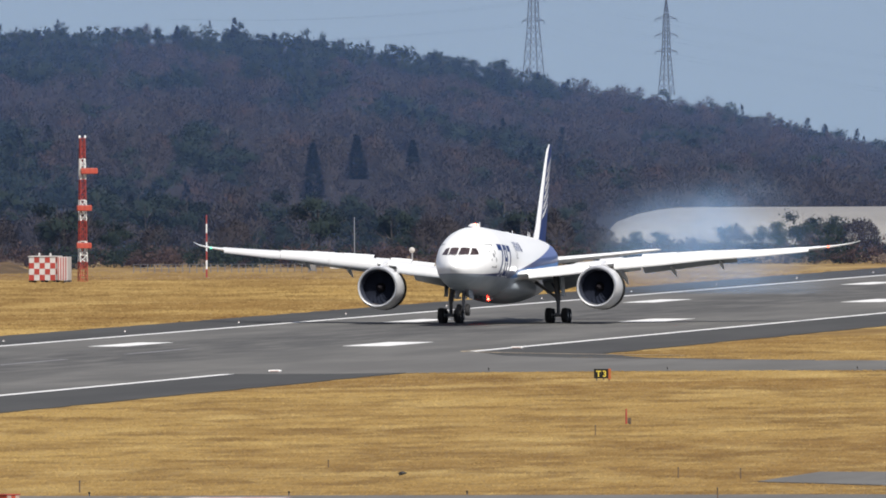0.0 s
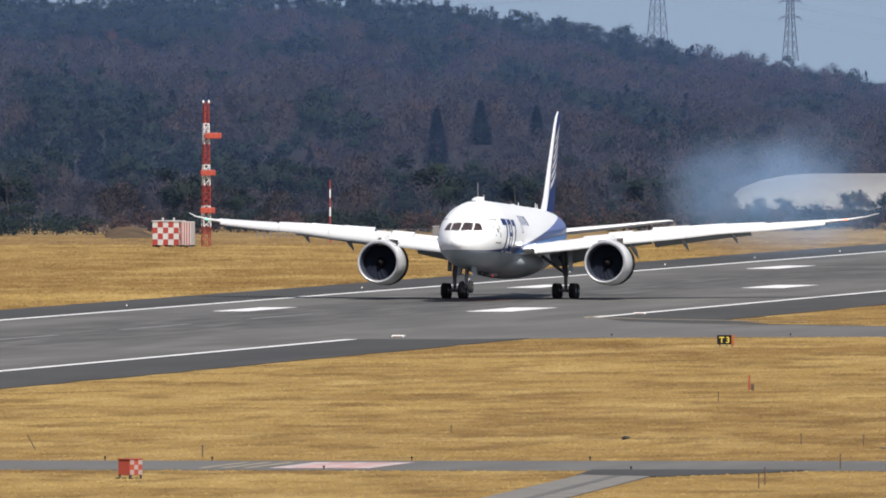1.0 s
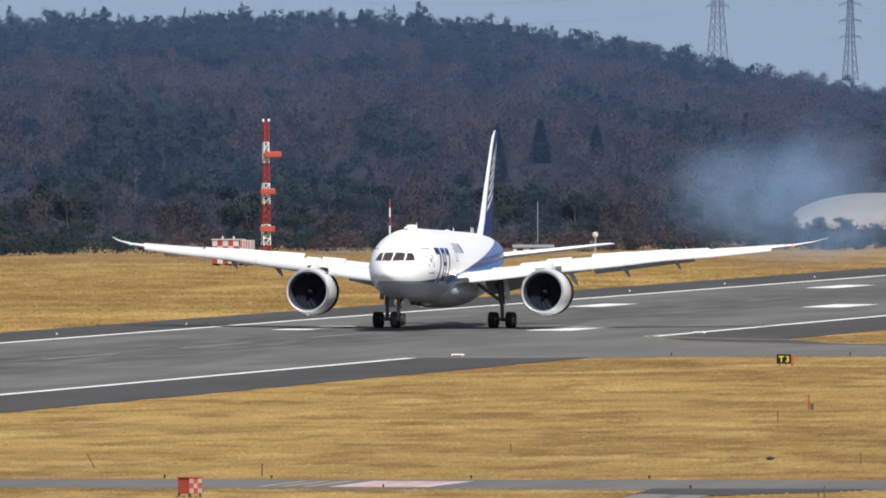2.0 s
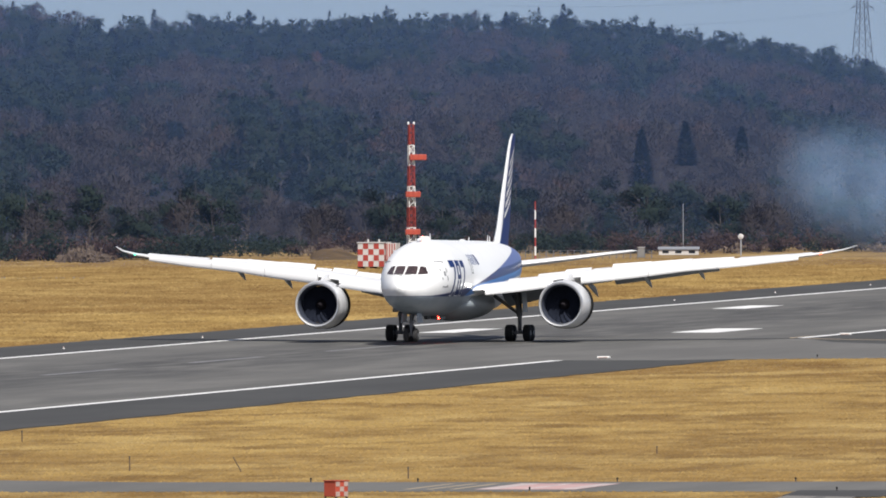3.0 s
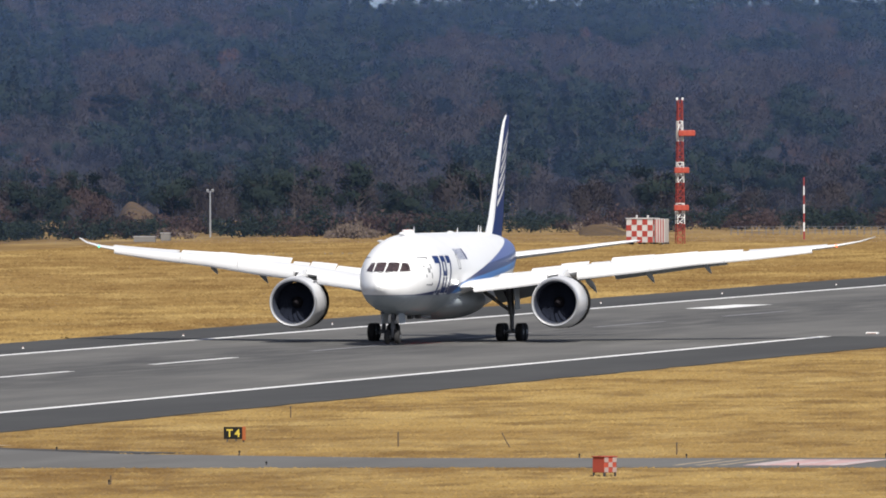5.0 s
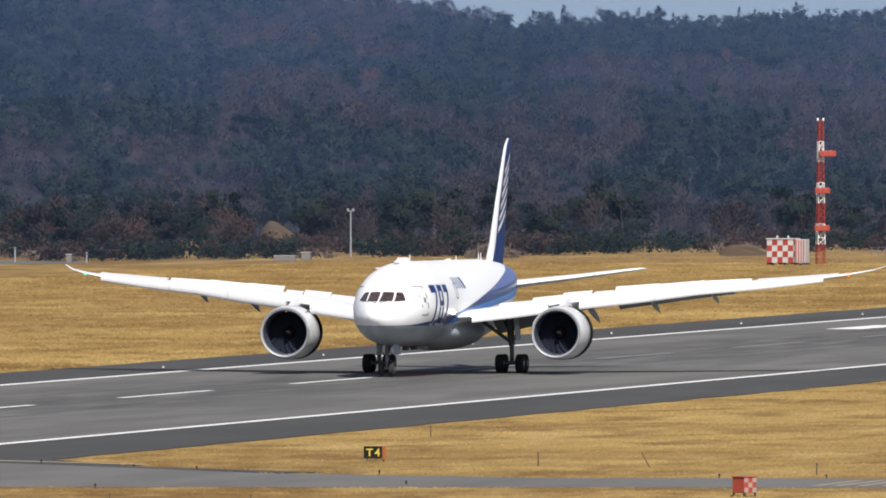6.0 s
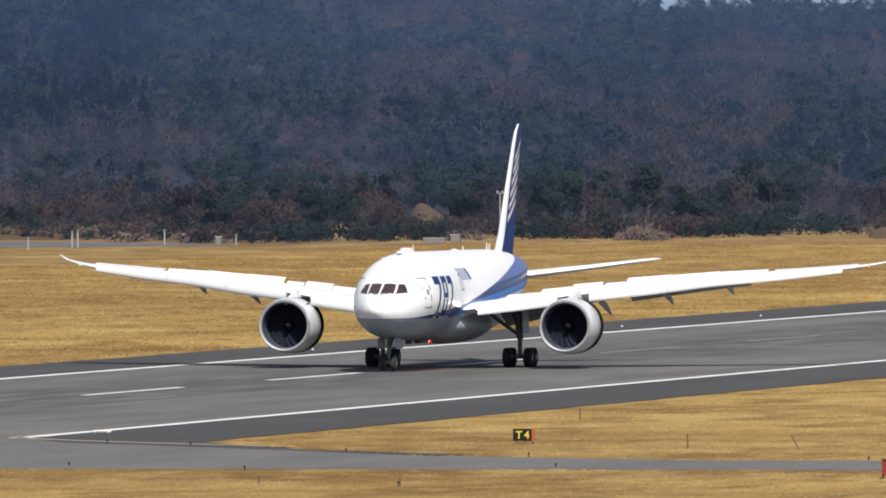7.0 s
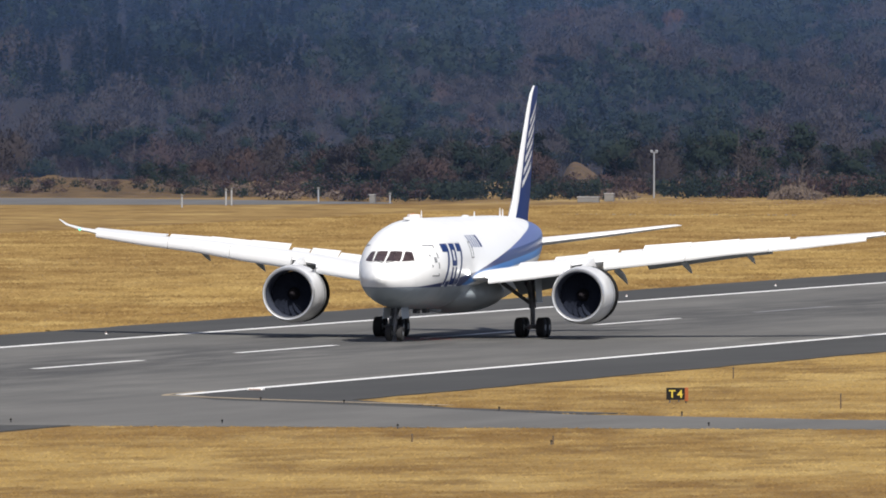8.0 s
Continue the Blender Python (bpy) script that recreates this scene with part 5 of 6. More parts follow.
def build_shelter():
    ob = tagged(new("equipment_shelter"), "red and white chequered equipment shelter on the grass", "equipment hut")
    ob.location = (-384.6, 2227.5, -.06)
    ob.rotation_euler = (0, 0, radians(9 - 14))
    bm = bmesh.new()
    box(bm, -1.7, 1.15, -1.2, 1.2, .25, 2.7, bevel=.03)
    part("cabin", bm, DULL_WHITE, ob)
    n, rows = 5, 4
    w, h = 2.85 / n, 2.45 / rows
    for i in range(n):
        for j in range(rows):
            if (i + j) % 2 == 0:
                bm = bmesh.new()
                box(bm, -1.7 + i * w + .01, -1.7 + (i + 1) * w - .01, -1.225, -1.2, .25 + j * h + .01, .25 + (j + 1) * h - .01)
                part("panel", bm, RED, ob)
    for j in range(rows):
        for i in range(3):
            if (i + j) % 2:
                bm = bmesh.new()
                box(bm, 1.15, 1.175, -1.2 + .8 * i + .01, -1.2 + .8 * (i + 1) - .01, .25 + j * h + .01, .25 + (j + 1) * h - .01)
                part("panel", bm, RED, ob)
    bm = bmesh.new()
    box(bm, 1.25, 2.35, -.9, .8, .25, 2.7, bevel=.03)
    cab = part("side_cabinet", bm, DULL_WHITE, ob, "white cabinet with red stripes")
    for k in range(4):
        bm = bmesh.new()
        box(bm, 1.32 + .27 * k, 1.43 + .27 * k, -.925, -.9, .3, 2.65)
        part("stripe", bm, RED, cab)
    bm = bmesh.new()
    box(bm, -1.8, 1.25, -1.3, 1.3, 2.7, 2.8, bevel=.02)
    part("roof", bm, DULL_WHITE, ob)
    for x in (-1.6, -.3, 1.0, 2.2):
        bm = bmesh.new()
        box(bm, x - .15, x + .15, -1.1, .8, 0, .25)
        part("foot", bm, DARK, ob)
    for x in (-.9, .3):
        bm = bmesh.new()
        tube(bm, (x, 0, 2.8), (x, 0, 2.95), .10, n=10)
        bmesh.ops.create_uvsphere(bm, u_segments=10, v_segments=6, radius=.12, matrix=Matrix.Translation((x, 0, 2.98)))
        part("vent", bm, DULL_WHITE, ob)


def build_band_pole():
    ob = tagged(new("marker_pole"), "thin red and white banded pole", "pole")
    ob.location = (-374.8, 2269.5, -.06)
    for i in range(7):
        bm = bmesh.new()
        tube(bm, (0, 0, 6.7 * i / 7), (0, 0, 6.7 * (i + 1) / 7), .095 - .004 * i, n=10)
        part("band", bm, RED if i % 2 == 0 else WHITE, ob)


def build_lamp_pole(px, line, height, r=.11, head=True):
    ob = tagged(new("lamp_post"), "tall grey lamp post at the wood's edge", "lamp post")
    ob.location = at(px, ground_r(px, line), -.06)
    bm = bmesh.new()
    tube(bm, (0, 0, 0), (0, 0, height), r, r * .7, 10)
    part("pole", bm, GREY, ob)
    if head:
        bm = bmesh.new()
        tube(bm, (-.4, 0, height - .1), (.4, 0, height - .1), .05)
        part("cross_arm", bm, GREY, ob)
        for s in (-1, 1):
            bm = bmesh.new()
            box(bm, s * .28 - .12, s * .28 + .12, -.2, .12, height - .05, height + .2, bevel=.04)
            part("lamp_head", bm, GREY, ob)


def build_white_hut():
    ob = tagged(new("low_building"), "low white building partly hidden by trees", "building")
    ob.location = at(838, ground_r(838, 413.5), -.06)
    ob.rotation_euler = (0, 0, radians(9))
    bm = bmesh.new()
    box(bm, -2.2, 2.2, -1.0, 1.0, 0, .62, bevel=.03)
    part("wall", bm, DULL_WHITE, ob)
    bm = bmesh.new()
    loft(bm, [[Vector((-2.3, -1.2, .62)), Vector((2.3, -1.2, .62)), Vector((2.3, 0, .92)), Vector((-2.3, 0, .92))], [Vector((-2.3, 1.2, .62)), Vector((2.3, 1.2, .62)), Vector((2.3, .05, .92)), Vector((-2.3, .05, .92))]])
    part("roof", bm, GREY, ob)
    for x in (-1.8, -.4, 1.1):
        bm = bmesh.new()
        box(bm, x, x + .7, -1.02, -1.0, .2, .5)
        part("window", bm, BLACK, ob)
    dish = tagged(new("dish_aerial"), "small white dish aerial on a post", "dish aerial")
    dish.location = at(948, ground_r(948, 415), -.06)
    bm = bmesh.new()
    tube(bm, (0, 0, 0), (0, 0, 2.0), .08)
    part("post", bm, GREY, dish)
    bm = bmesh.new()
    lathe(bm, [(0, .05), (.03, .18), (.1, .32), (.13, .32), (.06, .18), (.04, .05)], (0, -.2, 2.1), "y", 20)
    part("reflector", bm, DULL_WHITE, dish)


def build_fence(x0, x1, line, step, height, name, material):
    ob = tagged(new("fence"), name, "fence")
    n = int((x1 - x0) / step)
    pts = [at(x0 + (x1 - x0) * i / n, ground_r(0, line), -.06) for i in range(n + 1)]
    for p in pts:
        bm = bmesh.new()
        tube(bm, p, p + Vector((0, 0, height)), .045, n=6)
        part("post", bm, material, ob)
    for z in (height * .35, height * .65, height * .97):
        bm = bmesh.new()
        loft(bm, [[p + Vector((0, .018 * math.cos(a), z + .018 * math.sin(a))) for a in (0, 2.1, 4.2)] for p in pts])
        part("rail", bm, material, ob)


def build_cabinets():
    """Small pale boxes and posts near the wood's edge."""
    for px, line, w, h, label in ((-583, 429, 1.15, .55, "low white concrete block in the grass"), (-546, 427, .5, .8, "small grey equipment cabinet"), (-1304, 440, .35, 1.2, "white marker post with a round head"),
                                  (-1226, 436, .1, 1.6, "white marker post with a round head"), (-1216, 436, .1, 1.7, "white marker post with a round head"), (-1062, 431, .35, 1.5, "white marker post with a round head"), (-966, 432, .3, .9, "pale grey metal equipment cabinet"),
                                  (-935, 432, .25, 1.0, "white marker post with a round head"), (772, 418, .35, 1.1, "small white metal cabinet")):
        post = "post" in label
        ob = tagged(new("marker_post" if post else "equipment_cabinet"), label, "post" if post else "cabinet")
        ob.location = at(px, ground_r(px, line), -.06)
        bm = bmesh.new()
        if post:
            tube(bm, (0, 0, 0), (0, 0, h), .09, n=8)
        else:
            box(bm, -w, w, -.3, .3, 0, h, bevel=.04)
        part("post" if post else "body", bm, GREY if post else CONCRETE, ob)
        bm = bmesh.new()
        if post:
            bmesh.ops.create_uvsphere(bm, u_segments=12, v_segments=8, radius=.15, matrix=Matrix.Translation((0, 0, h)))
        else:
            box(bm, -w - .05, w + .05, -.35, .35, h, h + .06)
        part("head" if post else "lid", bm, CONCRETE if post else DULL_WHITE, ob)


build_glide_mast()
build_shelter()
build_band_pole()
build_lamp_pole(-467, 421, 5.0)
build_lamp_pole(846, 412, 5.6, .045, False)
build_white_hut()
DULL = mat("weathered_steel", (0.16, 0.16, 0.17), 0.7, vary=0.15)
build_fence(455, 790, 421, 12, 1.0, "low pale wire fence on posts", DULL)
build_cabinets()
tagged(slab("perimeter_road", [at(-640, 2184, 0)[:2], at(-430, 2176, 0)[:2], at(-190, 2182, 0)[:2], at(-205, 2192, 0)[:2], at(-430, 2189, 0)[:2], at(-640, 2190, 0)[:2]],
            -.05, -.035, TAXI), "narrow grey perimeter road in the grass", "road", kind="structure")


tagged(slab("perimeter_road", [at(-2000, 2262, 0)[:2], at(-1500, 2264, 0)[:2], at(-1180, 2270, 0)[:2], at(-930, 2285, 0)[:2], at(-930, 2296, 0)[:2], at(-1180, 2318, 0)[:2], at(-1500, 2332, 0)[:2], at(-2000, 2334, 0)[:2]],
            -.05, -.035, TAXI), "narrow grey perimeter road under a bank", "road", kind="structure")


# ---- airfield furniture ----
def lettering(text, size, x, z, y, parent, name="letter"):
    """One mesh a character, standing upright and facing -Y."""
    for ch in text:
        if ch != " ":
            cu = bpy.data.curves.new(name, "FONT")
            cu.body, cu.size, cu.extrude, cu.offset = ch, size, .01, .012
            tmp = bpy.data.objects.new(name, cu)
            scene.collection.objects.link(tmp)
            me = bpy.data.meshes.new_from_object(tmp.evaluated_get(bpy.context.evaluated_depsgraph_get()))
            bpy.data.objects.remove(tmp)
            me.materials.clear()
            me.materials.append(SIGN_YELLOW)
            ob = new(name, me)
            ob.parent = parent
            ob.matrix_basis = pose(x, y, z, 90, 0, 0)
        x += size * (.66 if ch != " " else .12)


def build_sign(text, x, y, k):
    ob = tagged(new("taxiway_sign"), "black taxiway sign with yellow letters " + text.replace(" ", "") + " and orange end", "sign", group="taxiway signs")
    ob.location = (x, y, -.06)
    ob.rotation_euler = (0, 0, radians(10))
    bm = bmesh.new()
    box(bm, -.65 * k, .38 * k, -.09, .09, .18 * k, .86 * k, bevel=.02)
    part("board", bm, BLACK, ob, "black sign board")
    bm = bmesh.new()
    box(bm, .385 * k, .58 * k, -.13, .16, .12 * k, .88 * k, bevel=.02)
    part("end_panel", bm, SIGN_ORANGE, ob, "orange end panel")
    for xx in (-.45, .05, .45):
        bm = bmesh.new()
        box(bm, xx * k - .04, xx * k + .04, -.06, .06, 0, .19 * k)
        part("foot", bm, DARK, ob)
    lettering(text, .6 * k, -.5 * k, .31 * k, -.105, ob)


def build_red_box():
    ob = tagged(new("equipment_box"), "orange and white chequered equipment box on legs", "equipment box")
    ob.location = (-192.9, 1104.8, -.06)
    ob.rotation_euler = (0, 0, radians(10 + 42))
    bm = bmesh.new()
    box(bm, -.45, .42, -.45, .45, .2, 1.0, bevel=.03)
    part("body", bm, ORANGE, ob)
    for i in range(3):
        for j in range(3):
            if (i + j) % 2 == 0:
                bm = bmesh.new()
                box(bm, -.44 + .285 * i, -.44 + .285 * (i + 1) - .01, -.468, -.45, .22 + .26 * j, .22 + .26 * (j + 1) - .01)
                part("panel", bm, PINK_WHITE, ob)
    bm = bmesh.new()
    box(bm, -.5, .47, -.5, .5, 1.0, 1.05, bevel=.015)
    part("lid", bm, ORANGE, ob)
    for x in (-.4, .36):
        for y in (-.4, .4):
            bm = bmesh.new()
            box(bm, x - .04, x + .04, y - .04, y + .04, 0, .2)
            part("leg", bm, DARK, ob)


PINK_WHITE = mat("weathered_white", (0.36, 0.27, 0.25), 0.7, vary=0.1, scale=2)


def build_edge_light(x, y, proto=[]):
    if not proto:
        ob = tagged(new("edge_light"), "small white runway edge light", "runway light", group="runway edge lights")
        bm = bmesh.new()
        lathe(bm, [(0, .09), (.03, .09), (.05, .045), (.08, .04)], (0, 0, 0), "z", 14)
        part("base", bm, WHITE, ob)
        bm = bmesh.new()
        lathe(bm, [(.08, .05), (.11, .055), (.14, .045), (.16, .02)], (0, 0, 0), "z", 14)
        part("lens", bm, PINK_WHITE, ob)
        proto.append(ob)
        ob.location = (x, y, 0)
    else:
        copy_thing(proto[0], pose(x, y, 0))


def build_block_light(x, y):
    """The low white unit beside the near edge line."""
    ob = tagged(new("approach_slope_unit"), "low white light unit beside the runway line", "runway light")
    ob.location = (x, y, 0)
    bm = bmesh.new()
    box(bm, -.45, .45, -.4, .4, .02, .17, bevel=.04)
    part("body", bm, WHITE, ob)
    bm = bmesh.new()
    box(bm, -.35, .35, -.42, -.4, .05, .13)
    part("window", bm, PINK_WHITE, ob)


def build_stake(x, y, h, lean=0.0, material=None, proto={}):
    key = (h, lean)
    if key not in proto:
        ob = tagged(new("marker_stake"), "thin weathered stake standing in the grass", "stake", group="grass stakes")
        bm = bmesh.new()
        tube(bm, (0, 0, -.05), (lean, 0, h), .035, .03, 6)
        part("stick", bm, WOOD, ob)
        bm = bmesh.new()
        tube(bm, (lean, 0, h), (lean, 0, h + .05), .045, .04, 6)
        part("cap", bm, DARK, ob)
        ob.location = (x, y, -.06)
        proto[key] = ob
    else:
        copy_thing(proto[key], pose(x, y, -.06))


WOOD = mat("weathered_wood", (0.10, 0.07, 0.048), 0.9, vary=0.2, scale=3)


def build_taxi_light(x, y, proto=[]):
    if not proto:
        ob = tagged(new("taxiway_light"), "small dark taxiway edge light", "taxiway light", group="taxiway edge lights")
        bm = bmesh.new()
        tube(bm, (0, 0, 0), (0, 0, .16), .04, n=8)
        part("stem", bm, DARK, ob)
        bm = bmesh.new()
        lathe(bm, [(.15, .055), (.2, .06), (.25, .03)], (0, 0, 0), "z", 10)
        part("lens", bm, BLACK, ob)
        ob.location = (x, y, -.03)
        proto.append(ob)
    else:
        copy_thing(proto[0], pose(x, y, -.03))


build_sign("T 3", -227.7, 1554.2, 1.0)
build_sign("T 4", -229.2, 1192.8, 1.0)
build_red_box()
for k in range(-4, 16):
    build_edge_light(-308.9, 1406.9 + 60.1 * k)
for x, y in ((-258.2, 1594.5), (-258.9, 1719.9), (-258.5, 1217.4)):
    build_block_light(x, y)
for x, y, h, lean in ((-195.5, 1331.1, .6, 0), (-171.4, 1198.7, .55, 0), (-167.5, 1195.9, .55, 0), (-198.5, 1159.5, .55, 0), (-196.0, 1229.3, .4, 0), (-239.7, 1264.8, .6, 0), (-217.6, 1180.0, .7, 0),
                      (-214.9, 1084.8, .4, 0), (-223.1, 1089.1, .35, 0), (-218.4, 1184.4, .7, 0), (-240.3, 1268.0, .6, 0), (-199.0, 1162.5, .55, 0), (-158.0, 1092, .9, 0), (-157.3, 1085, .7, 0), (-159.5, 1130, .8, 0)):
    build_stake(x, y, h, lean)
build_stake(-211.0, 1178.3, .75, -.45)
for x, y in ((-252.5, 1126.5), (-241.2, 1127.3), (-214.6, 1082.8), (-215.2, 1128.6), (-196, 1148), (-185.5, 1150), (-176, 1151), (-186.3, 1126), (-170, 1126), (-230, 1603), (-243, 1600), (-216, 1605),
             (-252, 1188), (-246, 1182), (-234, 1166), (-222, 1156.5), (-202, 1149), (-230, 1119)):
    build_taxi_light(x, y)


def build_orange_stake():
    ob = tagged(new("orange_marker"), "thin orange-red marker post in the grass", "marker post")
    ob.location = (-199.5, 1371.9, -.06)
    bm = bmesh.new()
    tube(bm, (0, 0, -.05), (0, 0, 1.0), .06, .045, 8)
    part("post", bm, RED, ob)
    bm = bmesh.new()
    box(bm, .1, .3, -.1, .1, 0, .42, bevel=.02)
    part("block", bm, WOOD, ob)


build_orange_stake()


def build_bird():
    """A small dark bird that flies low over the grass."""
    ob = tagged(new("bird"), "small black bird flying low over the grass", "bird")
    feather = mat("black_feather", (0.008, 0.008, 0.009), 0.6, vary=0.2, scale=8)
    bm = bmesh.new()
    loft(bm, [[Vector((x, r * math.cos(a), r * math.sin(a) * .9)) for a in [2 * math.pi * j / 10 for j in range(10)]] for x, r in ((-.22, .02), (-.12, .08), (0, .115), (.1, .095), (.15, .07), (.19, .065), (.22, .04), (.28, .006))])
    part("body", bm, feather, ob, smooth=True)
    wings = []
    for s in (-1, 1):
        bm = bmesh.new()
        loft(bm, [[Vector((.08 - .1 * k, s * .38 * k, .012)), Vector((-.08 - .08 * k, s * .38 * k, .0)), Vector((-.0 - .1 * k, s * .38 * k, -.012))] for k in (0.05, .35, .7, 1)])
        w = part("wing", bm, feather, ob)
        w.location = (0, 0, .03)
        wings.append((w, s))
    bm = bmesh.new()
    loft(bm, [[Vector((-.16, -.02, .01)), Vector((-.16, .02, .01)), Vector((-.16, 0, -.01))], [Vector((-.33, -.07, .0)), Vector((-.33, .07, .0)), Vector((-.33, 0, -.012))]])
    part("tail", bm, feather, ob)
    return ob, wings


BIRD, BIRD_WINGS = build_bird()


# ---- dry grass standing over the turf ----
def inside(x, y, outline):
    """Which of the points lie within an outline."""
    hit = np.zeros(len(x), bool)
    for (xa, ya), (xb, yb) in zip(outline, outline[1:] + outline[:1]):
        if ya != yb:
            cross = (ya > y) != (yb > y)
            hit ^= cross & (x < (xb - xa) * (y - ya) / (yb - ya) + xa)
    return hit


def build_tufts():
    rng = np.random.default_rng(8)
    paved = [o for _, o in TAXIWAYS] + [[(-172.3, 1129), (-160.0, 1129), (-166.4, 1111.5), (-162.9, 1060.3), (-152, 900), (-158, 900), (-168, 1059.8), (-171.6, 1115)],
                                        [(-166, 1186), (-166, 1215), (-139, 1215), (-139, 1179), (-157, 1176)],
                                        [(-248.1, 1692), (-254.2, 1681), (-226, 1651.5), (-226, 1655), (-241, 1668)], [(-248.1, 1194), (-255.2, 1191), (-228, 1159), (-226, 1161.5), (-238, 1173)]]
    for count, x0, x1, y0, y1, wide, tall, label in ((330000, -247.2, -120, 935, 1800, .09, .07, "short dry straw tufts over the turf beside the runway"),
                                                     (260000, -440, -316.2, 1280, 2330, .16, .13, "rough dry straw tufts over the far field")):
        x, y = rng.uniform(x0, x1, count), y0 + (y1 - y0) * rng.random(count)
        keep = (-x / y > .125) & (-x / y < .232)
        for o in paved:
            keep &= ~inside(x, y, o)
        x, y = x[keep], y[keep]
        n = len(x)
        w, h = wide * rng.uniform(.5, 1.6, n), tall * rng.uniform(.4, 1.4, n)
        tris = np.zeros((n, 3, 3))
        tris[:, 0] = np.stack([x - w, y, np.full(n, -.065)], 1)
        tris[:, 1] = np.stack([x + w, y, np.full(n, -.065)], 1)
        tris[:, 2] = np.stack([x + rng.normal(0, .6, n) * w, y + .03, -.06 + h], 1)
        soft = np.stack([rng.normal(0, .12, n), rng.normal(-.15, .12, n), np.ones(n)], 1)
        tagged(new("grass_tufts", tri_mesh("grass_tufts", tris, GRASS, soft / np.linalg.norm(soft, axis=1)[:, None])), label, "grass", kind="stuff")


build_tufts()


# ---- tyre smoke: thin curved veils of drifting haze ----
def smoke_material():
    m = bpy.data.materials.new("tyre_smoke")
    m.use_nodes = True
    nt = m.node_tree
    nt.nodes.remove(nt.nodes["Principled BSDF"])
    out = nt.nodes["Material Output"]
    co = nt.nodes.new("ShaderNodeTexCoord").outputs["Object"]
    ln = nt.nodes.new("ShaderNodeVectorMath")
    ln.operation = "LENGTH"
    flat = nt.nodes.new("ShaderNodeVectorMath")
    flat.operation = "MULTIPLY"
    flat.inputs[1].default_value = (1, 0, 1)
    nt.links.new(co, flat.inputs[0])
    nt.links.new(flat.outputs[0], ln.inputs[0])
    fall = nt.nodes.new("ShaderNodeMapRange")
    fall.interpolation_type = "SMOOTHSTEP"
    fall.inputs["From Min"].default_value, fall.inputs["From Max"].default_value = 1.0, 0.0
    nt.links.new(ln.outputs["Value"], fall.inputs["Value"])
    info = nt.nodes.new("ShaderNodeObjectInfo")
    shift = nt.nodes.new("ShaderNodeVectorMath")
    shift.operation = "ADD"
    nt.links.new(co, shift.inputs[0])
    nt.links.new(info.outputs["Random"], shift.inputs[1])
    puff = ramp_noise(nt, 1.3, 4, shift.outputs[0], 0.25, 0.7)
    k = nt.nodes.new("ShaderNodeMath")
    k.operation = "MULTIPLY"
    nt.links.new(fall.outputs[0], k.inputs[0])
    nt.links.new(puff, k.inputs[1])
    k2 = nt.nodes.new("ShaderNodeMath")
    k2.operation = "MULTIPLY"
    k2.inputs[1].default_value = 0.30
    nt.links.new(k.outputs[0], k2.inputs[0])
    clear = nt.nodes.new("ShaderNodeBsdfTransparent")
    haze = nt.nodes.new("ShaderNodeBsdfDiffuse")
    haze.inputs[0].default_value = (0.22, 0.35, 0.56, 1)
    mx = nt.nodes.new("ShaderNodeMixShader")
    nt.links.new(k2.outputs[0], mx.inputs[0])
    nt.links.new(clear.outputs[0], mx.inputs[1])
    nt.links.new(haze.outputs[0], mx.inputs[2])
    nt.links.new(mx.outputs[0], out.inputs[0])
    return m


def build_smoke():
    ob = tagged(new("tyre_smoke"), "thin bluish tyre smoke drifting over the runway", "smoke", kind="stuff")
    veil = smoke_material()
    bm = bmesh.new()
    rings, n = [], 32
    centre = bm.verts.new((0, 0, 0))
    last = None
    for r in (.25, .5, .75, 1.0):
        ring = [bm.verts.new((r * math.cos(2 * math.pi * i / n), .35 * r * r, r * math.sin(2 * math.pi * i / n))) for i in range(n)]
        for i in range(n):
            j = (i + 1) % n
            bm.faces.new((centre, ring[i], ring[j]) if last is None else (last[i], ring[i], ring[j], last[j]))
        last = ring
    me = bpy.data.meshes.new("wisp")
    bm.to_mesh(me)
    bm.free()
    me.materials.append(veil)
    me.shade_smooth()
    wisps = []
    for x, y, z, sx, sz in ((0, 0, 4.4, 12, 8.4), (4.5, 12, 5.6, 11.5, 7.4), (-3.5, -8, 4.8, 10, 7.6), (2.5, 20, 7.0, 9.5, 6.6), (-1.0, 6, 2.5, 10, 4.8), (5.5, -14, 1.6, 10.5, 3.6)):
        w = new("wisp", me)
        w.parent = ob
        w.location, w.scale = (x, y, z), (sx, sz, sz)
        wisps.append(w)
    # a second, low puff where the wheels skid once more
    trail = tagged(new("tyre_smoke"), "low pale puff of tyre smoke behind the wheels", "smoke", kind="stuff")
    puffs = []
    for k in range(5):
        w = new("wisp", me)
        w.parent = trail
        w.scale = (3.4 + .3 * k, 1.2, 1.0 + .12 * k)
        puffs.append((w, 1655.0 - 7.0 * k))
    return ob, wisps, puffs


SMOKE, WISPS, PUFFS = build_smoke()


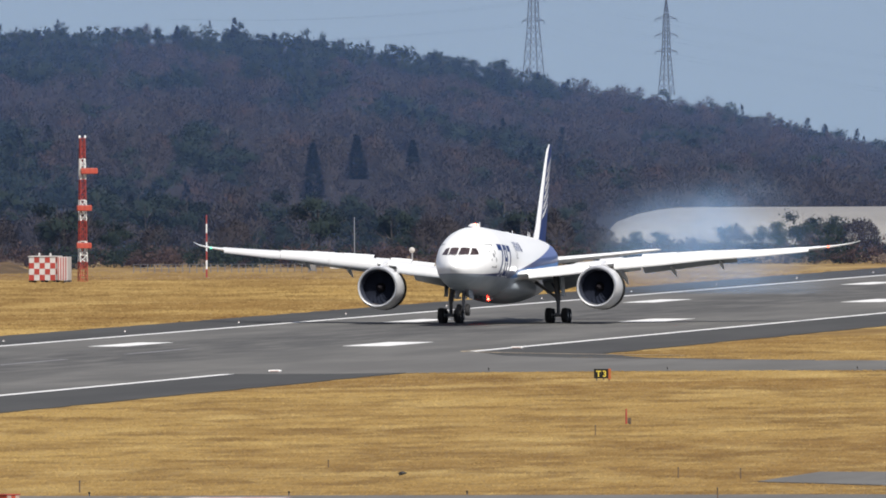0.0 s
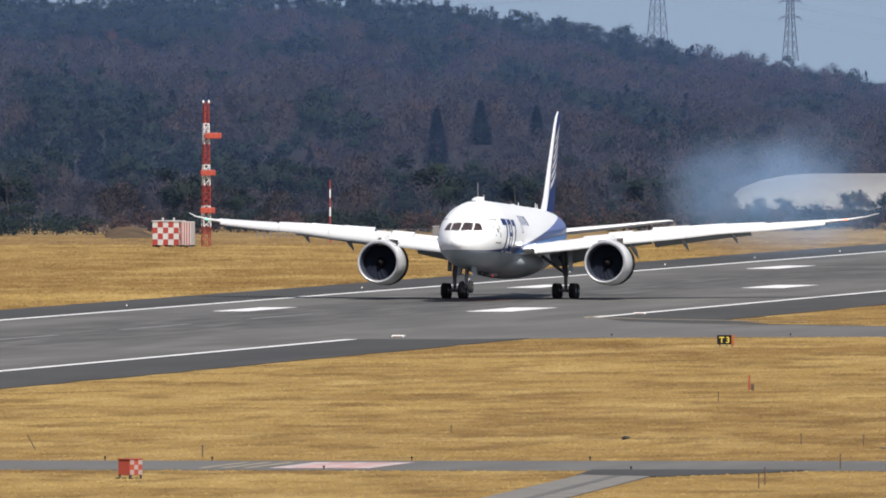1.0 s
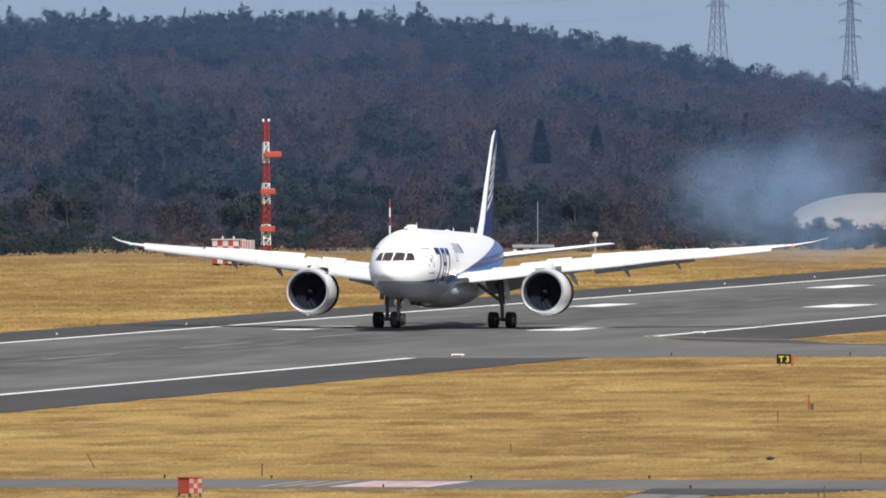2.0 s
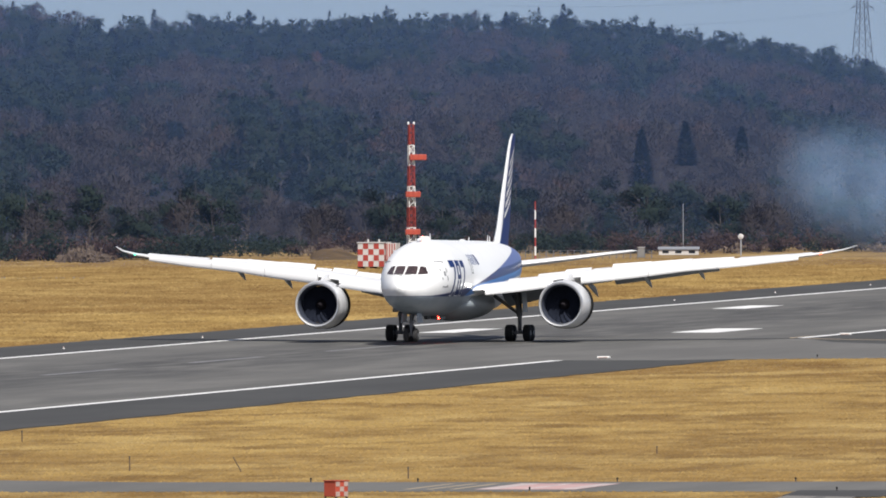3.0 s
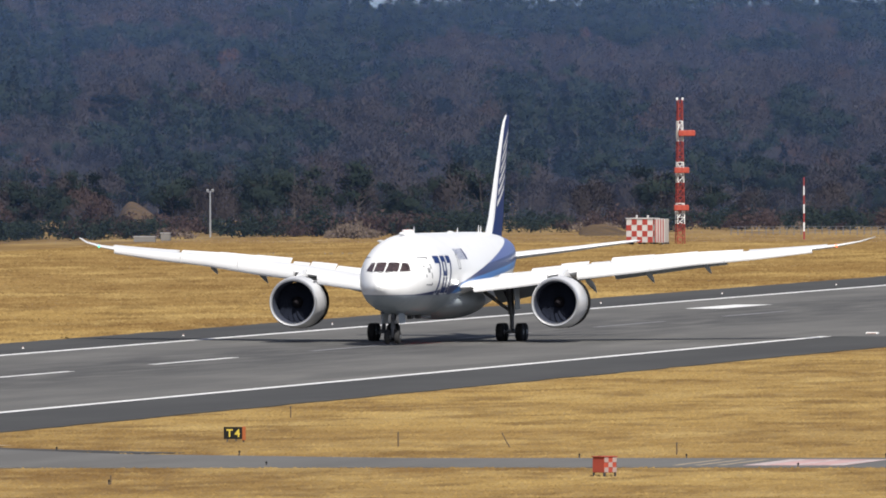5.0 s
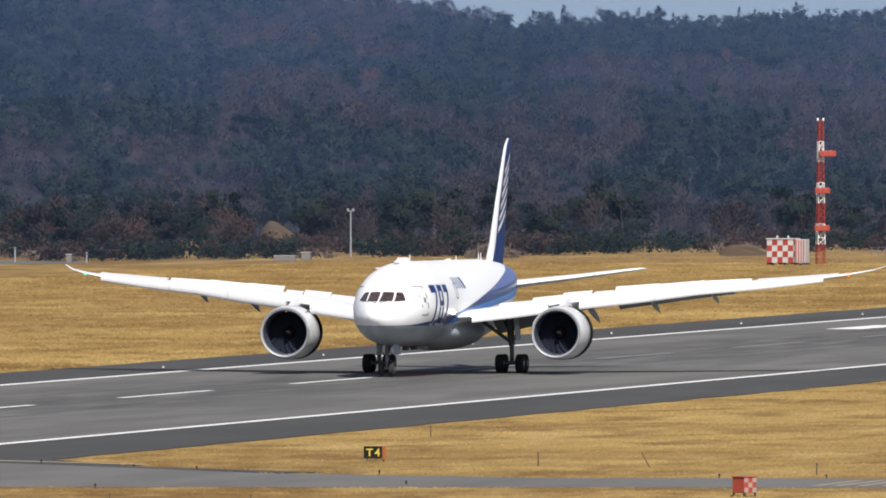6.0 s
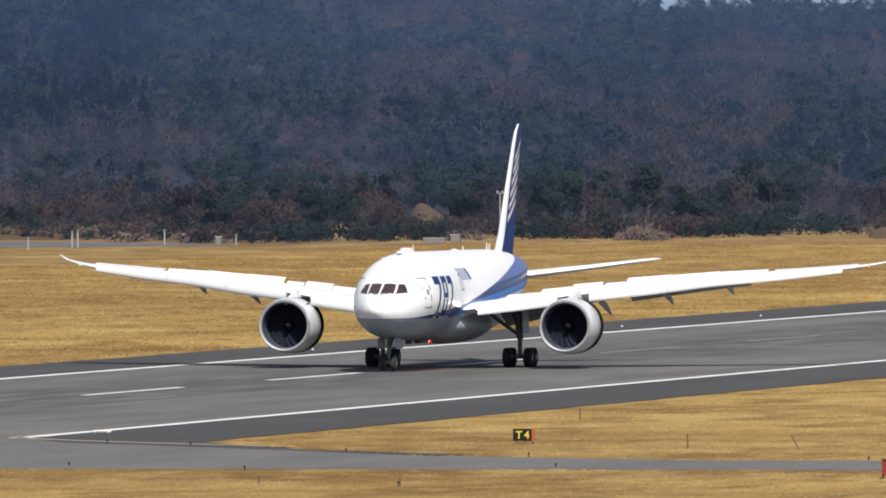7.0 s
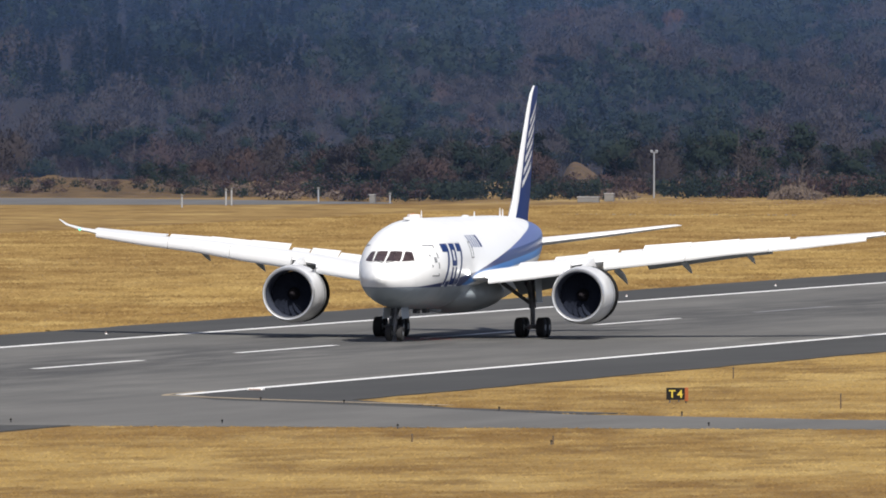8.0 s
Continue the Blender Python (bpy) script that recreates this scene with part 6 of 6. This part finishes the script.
# ---- what moves ----
def motions():
    run = [(0.0, 1883.3), (0.5, 1849.8), (1.0, 1816.7), (1.5, 1783.4), (1.7, 1770.3), (2.3, 1731.4), (2.8, 1699.6), (3.0, 1686.9), (3.5, 1655.3), (4.0, 1624.0),
           (4.5, 1593.0), (5.0, 1563.5), (5.5, 1535.0), (6.0, 1507.4), (6.5, 1480.6), (7.0, 1454.7), (7.5, 1429.6), (8.0, 1405.6)]
    lift = [(0.0, 2.35), (0.5, 2.25), (1.0, 1.9), (1.5, 1.55), (2.3, 1.05), (3.0, 0.75), (3.5, 0.6), (4.5, 0.4), (5.5, 0.25), (8.0, 0.15)]
    swing = [(0.0, -0.75), (1.0, -0.7), (3.0, -0.4), (4.5, -0.15), (6.0, 0.0), (8.0, 0.0)]
    rows = []
    for t, y in run:
        a = float(np.interp(t, [r[0] for r in lift], [r[1] for r in lift]))
        rows.append((t, pose(-284.6, y, 0.0, -a, 0, float(np.interp(t, [r[0] for r in swing], [r[1] for r in swing])))))
    walk(JET, rows)
    for b in BEACONS:
        at = b.location.copy()
        rows = [(t, pose(at.x, at.y, at.z, 0, 0, 16.5 - 360.0 * t / 1.43)) for t in [8.0 * k / 36 for k in range(37)]]
        walk(b, rows)

    # the bird crosses low over the grass
    rows = [(0.0, (-183.39, 1175.8, .67)), (0.4, (-181.25, 1176.1, .97)), (0.6, (-179.78, 1176.3, .88)), (1.0, (-177.95, 1176.6, .72)), (1.2, (-177.03, 1176.8, .40)),
            (1.3, (-176.64, 1176.8, .45)), (1.7, (-174.9, 1177.0, .55)), (3.0, (-167.0, 1178.0, 1.4)), (8.0, (-135.0, 1182.0, 4.0))]
    walk(BIRD, [(t, pose(*p)) for t, p in rows])
    for w, s in BIRD_WINGS:
        walk(w, [(0.1 * k, pose(0, 0, .03, s * (28 if k % 2 else -22), 0, 0)) for k in range(81)])
    # the smoke drifts and thins out upwards
    walk(SMOKE, [(0.0, pose(-301.0, 2118.9, -0.4, 0, 0, 9)), (1.5, pose(-308.5, 2117.6, 1.6, 0, 0, 9)), (4.0, pose(-316.5, 2115.8, 4.2, 0, 0, 9)), (8.0, pose(-322.0, 2113.0, 6.0, 0, 0, 9))])
    # the low puff wells up from the tyres as they pass, and settles again
    for w, y in PUFFS:
        t = float(np.interp(-y, [-r[1] for r in run], [r[0] for r in run]))
        walk(w, [(0.0, pose(-287.5, y, -3.0)), (t - .05, pose(-287.5, y, -2.2)), (t + .2, pose(-287.5, y + 1, .4)), (t + .55, pose(-288.5, y + 3, .1)), (t + 1.0, pose(-289.5, y + 5, -1.9)), (8.0, pose(-290, y + 6, -3.0))])
    for i, w in enumerate(WISPS):
        p, up = w.location.copy(), (.35, .2, .6, .8, .1, .05)[i]
        out = (-.2, .5, -.5, .3, -.3, .9)[i]
        walk(w, [(t, pose(p.x + out * t, p.y, p.z + up * t, 0, (7, -5, 4, -8, 6, -3)[i] * t, 0)) for t in (0.0, 2.0, 5.0, 8.0)])


motions()
